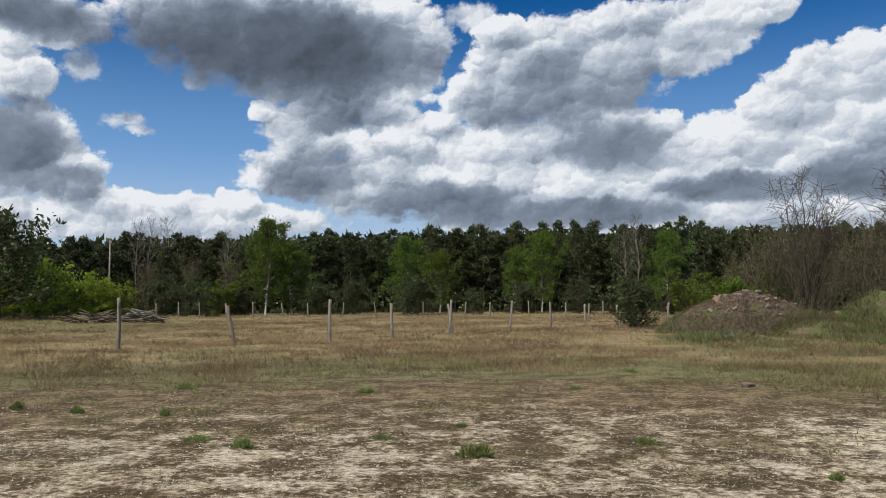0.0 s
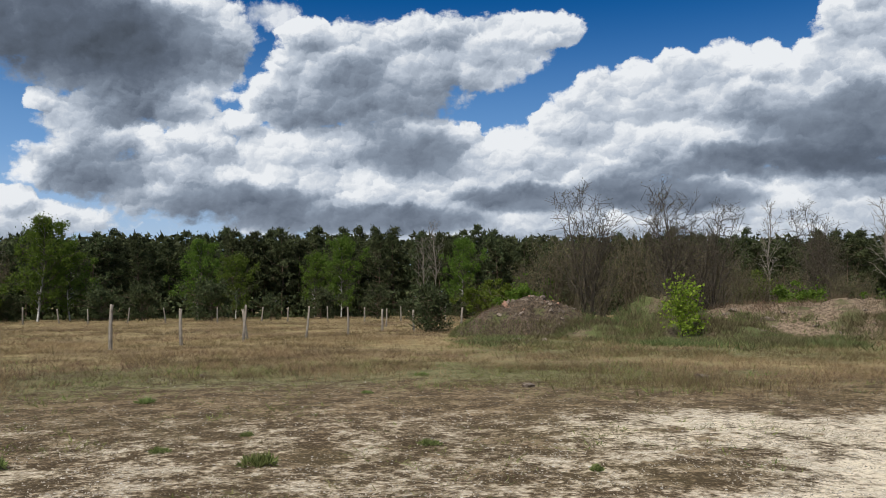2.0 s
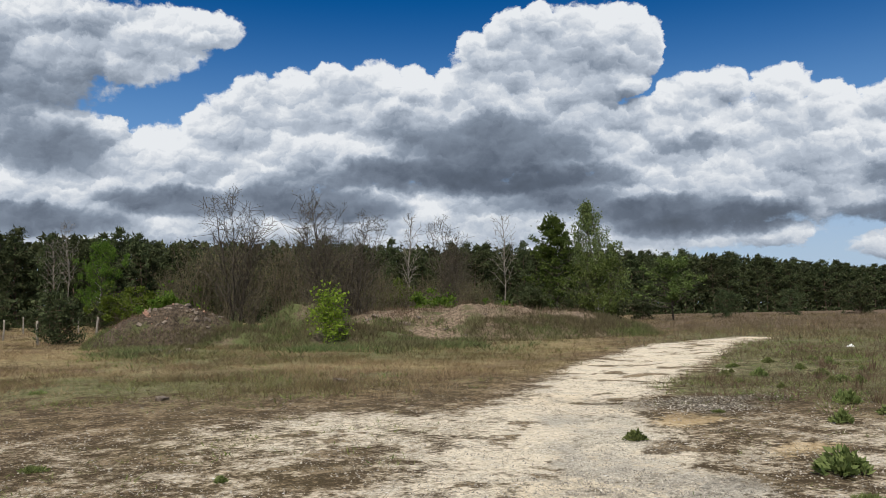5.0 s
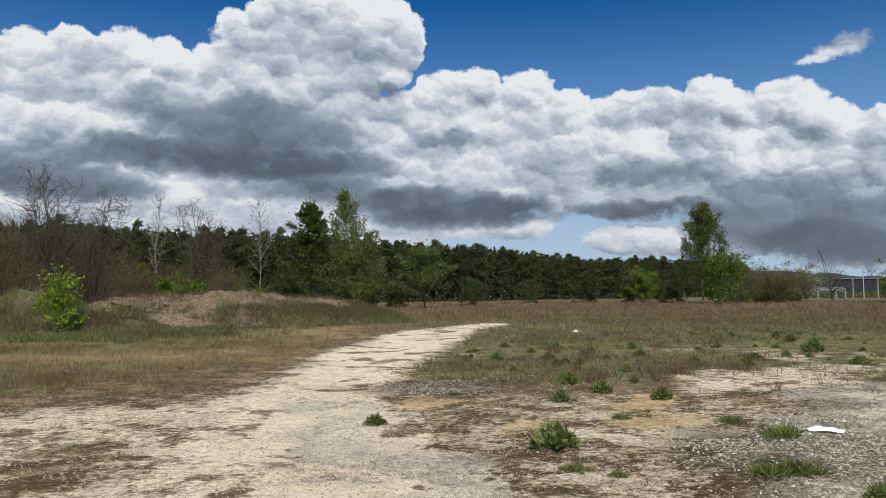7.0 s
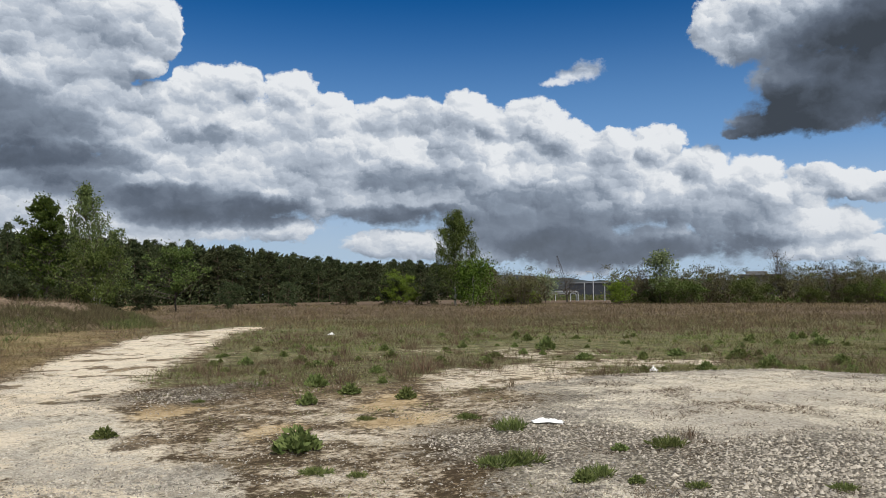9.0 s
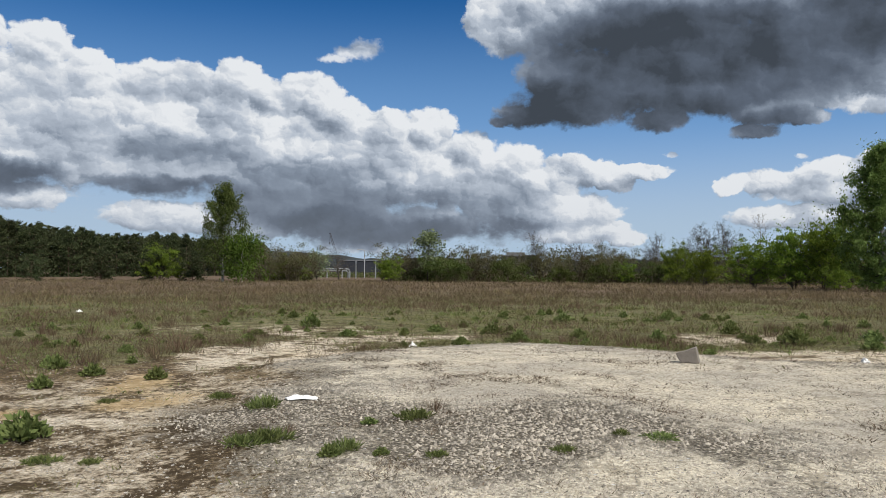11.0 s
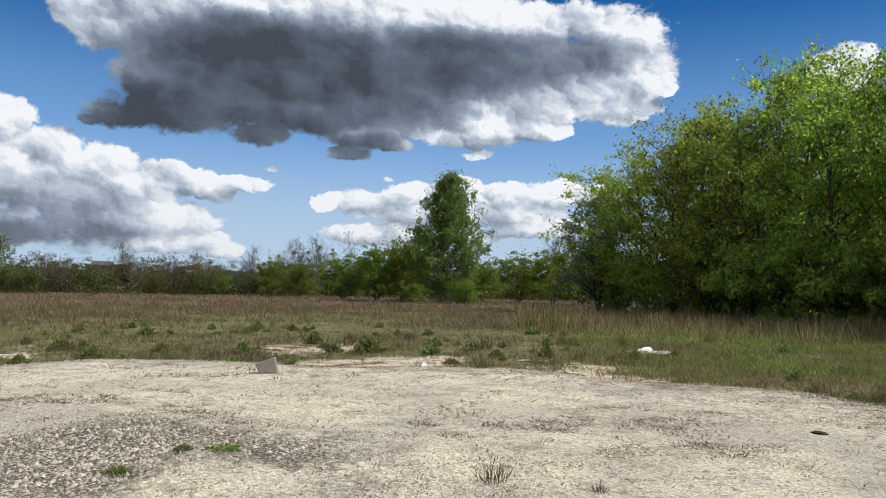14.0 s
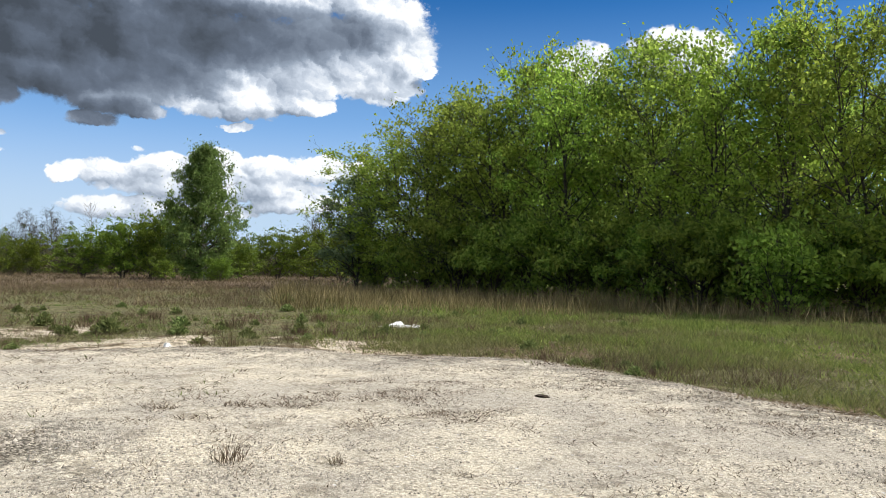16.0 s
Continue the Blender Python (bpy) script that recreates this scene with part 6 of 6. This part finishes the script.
# ---- weeds ----
def weed(seed, name, label, count, length, width, mat, up=1.0, flat=0.5, spread=0.16, group=""):
    rng = np.random.default_rng(seed)
    c = np.column_stack([rng.normal(size=(count, 2)) * spread, np.full(count, -0.01)])
    d = np.column_stack([c[:, :2] * 3.0 + rng.normal(size=(count, 2)) * flat, np.full(count, up) * (0.5 + rng.random(count))])
    s = length * (0.5 + 0.7 * rng.random(count))
    v, f = blades(c, d, s, width * (0.6 + 0.8 * rng.random(count)), rng)
    v[:, 2] = np.maximum(v[:, 2], -0.02)
    ob = tagged(new(name), label, "plant", group)
    part_mesh("leaves", make_mesh("leaves", v, f, mat), ob)
    return ob


def cushion(seed, name, label, count, radius, height, leaf, slim, mat, group):
    """A low dome of small leaves on short stems."""
    rng = np.random.default_rng(seed)
    a, u = rng.random(count) * 6.283, np.sqrt(rng.random(count))
    lob = 0.62 + 0.38 * np.sin(a * 3 + seed) * np.sin(a * 2 + 1)
    x, y = np.cos(a) * u * radius * lob, np.sin(a) * u * radius * lob
    z = height * (1 - (u * 0.95) ** 2) * (0.25 + 0.75 * rng.random(count))
    d = np.column_stack([x / radius, y / radius, 0.35 + 0.6 * rng.random(count)]) + rng.normal(size=(count, 3)) * 0.45
    s = leaf * (0.5 + 0.9 * rng.random(count))
    v, f = blades(np.column_stack([x, y, z]), d, s, s * slim, rng)
    ob = tagged(new(name), label, "plant", group)
    part_mesh("leaves", make_mesh("leaves", v, f, mat), ob)
    k = 30
    b = np.arange(k) * (count // k)
    w, f = tubes([((0.02 * math.cos(i), 0.02 * math.sin(i), -0.02), (x[i] * 0.8, y[i] * 0.8, z[i]), 0.003, 0.002) for i in b], 3)
    part_mesh("stems", make_mesh("stems", w, f, mat), ob)
    return ob


tuft = cushion(1, "grass_tuft", "low tuft of green grass on bare earth", 420, 0.24, 0.05, 0.075, 0.16, WEED_GREEN, "green tufts")
herb = cushion(2, "weed", "leafy dark green weed on stony ground", 420, 0.20, 0.15, 0.066, 0.44, WEED_GREEN, "leafy weeds")
stalk = weed(3, "dry_weed", "dark brown dry weed with stiff stalks", 80, 0.22, 0.007, RUST_GRASS, 1.4, 0.4, 0.06, "dry weeds")


def strew(proto, places, sizes, first=True):
    for n, ((x, y), s) in enumerate(zip(places, sizes)):
        m = pose(x, y, float(ground_z(x, y)), 0, 0, RNG.random() * 360)
        if n == 0 and first:
            proto.matrix_basis = m @ Matrix.Diagonal((s, s, s, 1))
        else:
            copy_thing(proto, m).scale = (s * 0.85, s * (0.6 + 0.4 * RNG.random()), s * (0.6 + 0.6 * RNG.random()))


strew(tuft, [(8.05, -0.23), (6.66, -1.43), (7.04, -2.28), (6.61, -0.45), (7.15, -1.97), (6.87, 0.28), (-2.1, 8.3), (0.3, 7.9), (-2.7, 8.7), (2.1, 8.5), (-1.3, 13.2), (2.2, 13.6), (8.9, 1.4), (7.3, 1.0), (10.0, 2.2), (6.8, 2.7), (6.8, 2.3), (7.2, 1.2), (-0.7, 8.8), (0.2, 9.6), (9.6, 3.4), (10.6, 6.4), (-4.6, 14.0), (3.8, 16.4)],
      [0.9, 0.6, 0.8, 0.5, 0.5, 0.8, 0.9, 1.1, 0.8, 0.8, 0.9, 0.7, 1.1, 1.0, 0.9, 0.8, 0.6, 1.2, 0.6, 0.5, 0.7, 0.6, 1.1, 1.0])
strew(herb, [(7.7, 3.3), (7.8, 5.7), (11.9, 4.6), (10.7, 4.7), (11.4, 3.5), (-5.0, 10.8), (-3.7, 10.5), (-5.9, 11.0), (6.7, 0.4), (6.7, 0.0), (7.9, 0.2), (18.3, -5.2), (20.4, -1.6), (20.6, -7.6), (17.4, -7.9), (16.2, -8.9), (18.2, -8.1), (18.3, -10.0),
             (27.7, -19.3), (9.7, -12.6), (20.8, -0.2), (20.2, -1.6), (22.4, -15.8), (12.7, 5.5), (16.3, 9.0), (3.3, 6.8), (17.0, -10.4), (14.8, -11.0), (19.2, -3.6), (22.0, 3.2), (24.5, -4.0), (13.8, -12.6), (12.4, -14.6)],
      [1.45, 0.95, 1.15, 0.9, 1.0, 0.7, 0.6, 0.6, 0.6, 0.5, 0.55, 1.5, 1.5, 1.6, 2.0, 1.5, 1.8, 1.6, 2.4, 1.3, 1.6, 1.8, 1.9, 1.1, 1.4, 0.45, 1.4, 1.3, 1.5, 1.9, 1.9, 1.2, 1.3])
strew(stalk, [(5.45, -3.85), (4.9, -4.4), (8.4, -0.4), (7.6, 0.9), (17.0, -4.3), (14.4, 1.0), (12.6, 2.2), (13.4, 5.2)], [0.8, 0.5, 0.8, 0.7, 1.6, 1.3, 1.0, 1.2])


wild = np.random.default_rng(77)
for proto, count, lo, hi in ((herb, 320, 0.4, 1.25), (stalk, 110, 0.8, 1.8)):
    for n in range(count):
        az, r = wild.uniform(58, 152), math.exp(wild.uniform(math.log(12.5), math.log(30)))
        x, y = r * math.sin(radians(az)), r * math.cos(radians(az))
        if fields(x, y)[3] < 0.3:
            continue
        s = wild.uniform(lo, hi)
        copy_thing(proto, pose(x, y, float(ground_z(x, y)), 0, 0, wild.uniform(0, 360))).scale = (s * wild.uniform(0.5, 1.2), s * 0.8, s * wild.uniform(0.45, 1.15))


# ---- grass ----
def sow(count, r0, r1, az0, az1, chance, rng):
    """Places on the plan, denser towards the camera's stand, kept by chance(x, y)."""
    r = np.exp(rng.uniform(math.log(r0), math.log(r1), count))
    a = np.radians(rng.uniform(az0, az1, count))
    x, y = r * np.sin(a), r * np.cos(a)
    keep = rng.random(count) < chance(x, y)
    return x[keep], y[keep], r[keep]


def grass(name, label, mat, count, r0, r1, az0, az1, chance, tall, seed, lean=0.35, thin=0.0005, k=6, spread=0.05):
    """Tufts of thin tapering blades."""
    rng = np.random.default_rng(seed)
    x, y, r = sow(count, r0, r1, az0, az1, chance, rng)
    x, y, r = np.repeat(x, k), np.repeat(y, k), np.repeat(r, k)
    n = len(x)
    off = rng.normal(size=(n, 2)) * (spread + r * 0.0022)[:, None]
    x, y = x + off[:, 0], y + off[:, 1]
    c = np.column_stack([x, y, ground_z(x, y) - 0.01])
    s = tall * (0.35 + 0.75 * rng.random(n)) * (0.55 + 0.9 * FIELD.fbm(x, y, 3.0))
    tip = c + np.column_stack([off * 1.2 + rng.normal(size=(n, 2)) * (lean * s)[:, None], s])
    a = rng.random(n) * 6.283
    w = (np.maximum(0.0035, r * thin) * (0.6 + 0.8 * rng.random(n)))[:, None]
    side = np.column_stack([np.cos(a), np.sin(a), np.zeros(n)]) * w
    v = np.stack([c - side, c + side, tip], 1).reshape(-1, 3)
    return tagged(new(name, make_mesh(name, v, np.arange(3 * n).reshape(-1, 3), mat)), label, "grass", kind="stuff")


def patchy(k, lo=0.35, hi=0.65, size=3.0, dens=1.0):
    def chance(x, y):
        f = fields(x, y)[k]
        clump = step(FIELD.fbm(x - 17 * k, y + 5, 0.9, 3), 0.36, 0.6)
        return f * (0.12 + 0.88 * step(FIELD.fbm(x + 40 * k, y, size), lo, hi)) * (0.2 + 0.8 * clump) * dens
    return chance


grass("dry_grass", "dry straw-coloured grass covering the field", STRAW, 110000, 11, 92, -48, 60, patchy(2, 0.25, 0.5), 0.17, 61, 0.3, 0.00022)
grass("rust_grass", "rust-brown dry stalks among the straw", RUST_GRASS, 60000, 11, 92, -48, 60, patchy(2, 0.42, 0.58, 6.0), 0.18, 62, 0.3, 0.00022)
grass("rust_grass", "tall rust-brown dry grass across the eastern field", RUST_GRASS, 80000, 16, 112, 48, 171, patchy(4, 0.2, 0.45), 0.36, 63, 0.22, 0.0002)
grass("dry_grass", "pale dry grass between the brown stalks", STRAW, 22000, 16, 112, 48, 171, patchy(4, 0.42, 0.62, 6.0, 0.8), 0.36, 64, 0.3, 0.0002)
grass("green_grass", "fresh green grass and weeds between the dry stalks", GREEN_GRASS, 72000, 10.5, 75, -48, 171, patchy(3, 0.36, 0.62, 2.6), 0.14, 65, 0.55, 0.0004, 7)
grass("rust_grass", "brown dry stalks among the green weeds", RUST_GRASS, 46000, 12, 60, 48, 171, patchy(3, 0.40, 0.58, 5.5), 0.25, 66, 0.28, 0.0002)
grass("dry_grass", "tall pale dry grass along the foot of the grove", STRAW, 3500, 27, 50, 124, 168, lambda x, y: 0.8 * step(polar(x, y)[1], 26, 31), 0.75, 69, 0.3)


grass("green_grass", "lush green grass before the grove", LUSH_GRASS, 30000, 10.0, 36, 122, 171, lambda x, y: step(polar(x, y)[0], 124, 136) * step(-pad_field(x, y), 0.0, 1.2) * (0.2 + 0.8 * step(FIELD.fbm(x, y - 50, 2.0), 0.42, 0.6)), 0.17, 71, 0.5, 0.0007, 7)
grass("dark_grass", "green grass along the foot of the mounds", BANK_GRASS, 16000, 25, 38, 15, 48, lambda x, y: step(polar(x, y)[0] + 5 * FIELD.fbm(x, y, 4), 17, 24) * step(polar(x, y)[0], 47, 38) * step(polar(x, y)[1] + 6 * (FIELD.fbm(x + 5, y, 3) - 0.5), 27, 32) * step(FIELD.fbm(x + 33, y, 2.4), 0.4, 0.58), 0.24, 72, 0.5, 0.0007, 7)


def bare(x, y):
    s, gr, st, gn, ru = fields(x, y)
    return np.clip(1.05 - s * 1.1 - gr * 0.5, 0.05, 1) * (0.03 + 0.97 * step(FIELD.fbm(x + 9, y, 1.3), 0.42, 0.55))


grass("dry_moss", "short brown dry moss and grass on bare earth", MOSS_GRASS, 60000, 3.0, 20, -48, 168, bare, 0.032, 67, 1.3, 0.0007, 9, 0.025)
grass("dead_tufts", "small dead tufts scattered over the gravel pad", MOSS_GRASS, 52000, 3.0, 17, 76, 171, lambda x, y: 0.75 * step(pad_field(x, y), 0.0, 0.5) * (0.10 + 0.90 * step(FIELD.fbm(x + 60, y + 13, 1.5), 0.50, 0.58)) * step(FIELD.fbm(x, y, 0.35, 2), 0.46, 0.62), 0.042, 73, 1.1, 0.0007, 8, 0.025)
grass("low_grass", "sparse short green grass on bare earth", GREEN_GRASS, 10000, 3.0, 20, -48, 168, lambda x, y: bare(x, y) * step(FIELD.fbm(x + 70, y, 2.2), 0.5, 0.62), 0.06, 70, 1.0, 0.0009, 6, 0.03)


def stony(x, y):
    s, gr, st, gn, ru = fields(x, y)
    return np.clip(gr * 1.3 + s * 0.65 + 0.15, 0, 1) * (1 - 0.9 * np.maximum(st, ru)) * (0.25 + 0.75 * step(FIELD.fbm(x, y + 30, 0.8), 0.35, 0.6))


def pebbles():
    rng = np.random.default_rng(68)
    x, y, r = sow(330000, 3.0, 18, -48, 171, stony, rng)
    n = len(x)
    s = (0.004 + (0.009 + 0.014 * np.minimum(1, fields(x, y)[1])) * rng.random(n) ** 2.0 + 0.0003 * r * rng.random(n))[:, None]
    c = np.column_stack([x, y, ground_z(x, y)])
    offs = np.array([[1, 0, -0.2], [0, 1, -0.2], [-1, 0, -0.2], [0, -1, -0.2], [0, 0, 0.85]], float)
    v = np.stack([c + (o * (0.6 + 0.8 * rng.random((n, 3))) + rng.normal(size=(n, 3)) * 0.22) * s for o in offs], 1).reshape(-1, 3)
    tri = np.array([[0, 1, 4], [1, 2, 4], [2, 3, 4], [3, 0, 4]])
    f = (np.arange(n)[:, None, None] * 5 + tri).reshape(-1, 3)
    tagged(new("pebbles", make_mesh("pebbles", v, f, PEBBLE)), "loose grey, dark and white gravel stones", "gravel", kind="stuff")


pebbles()
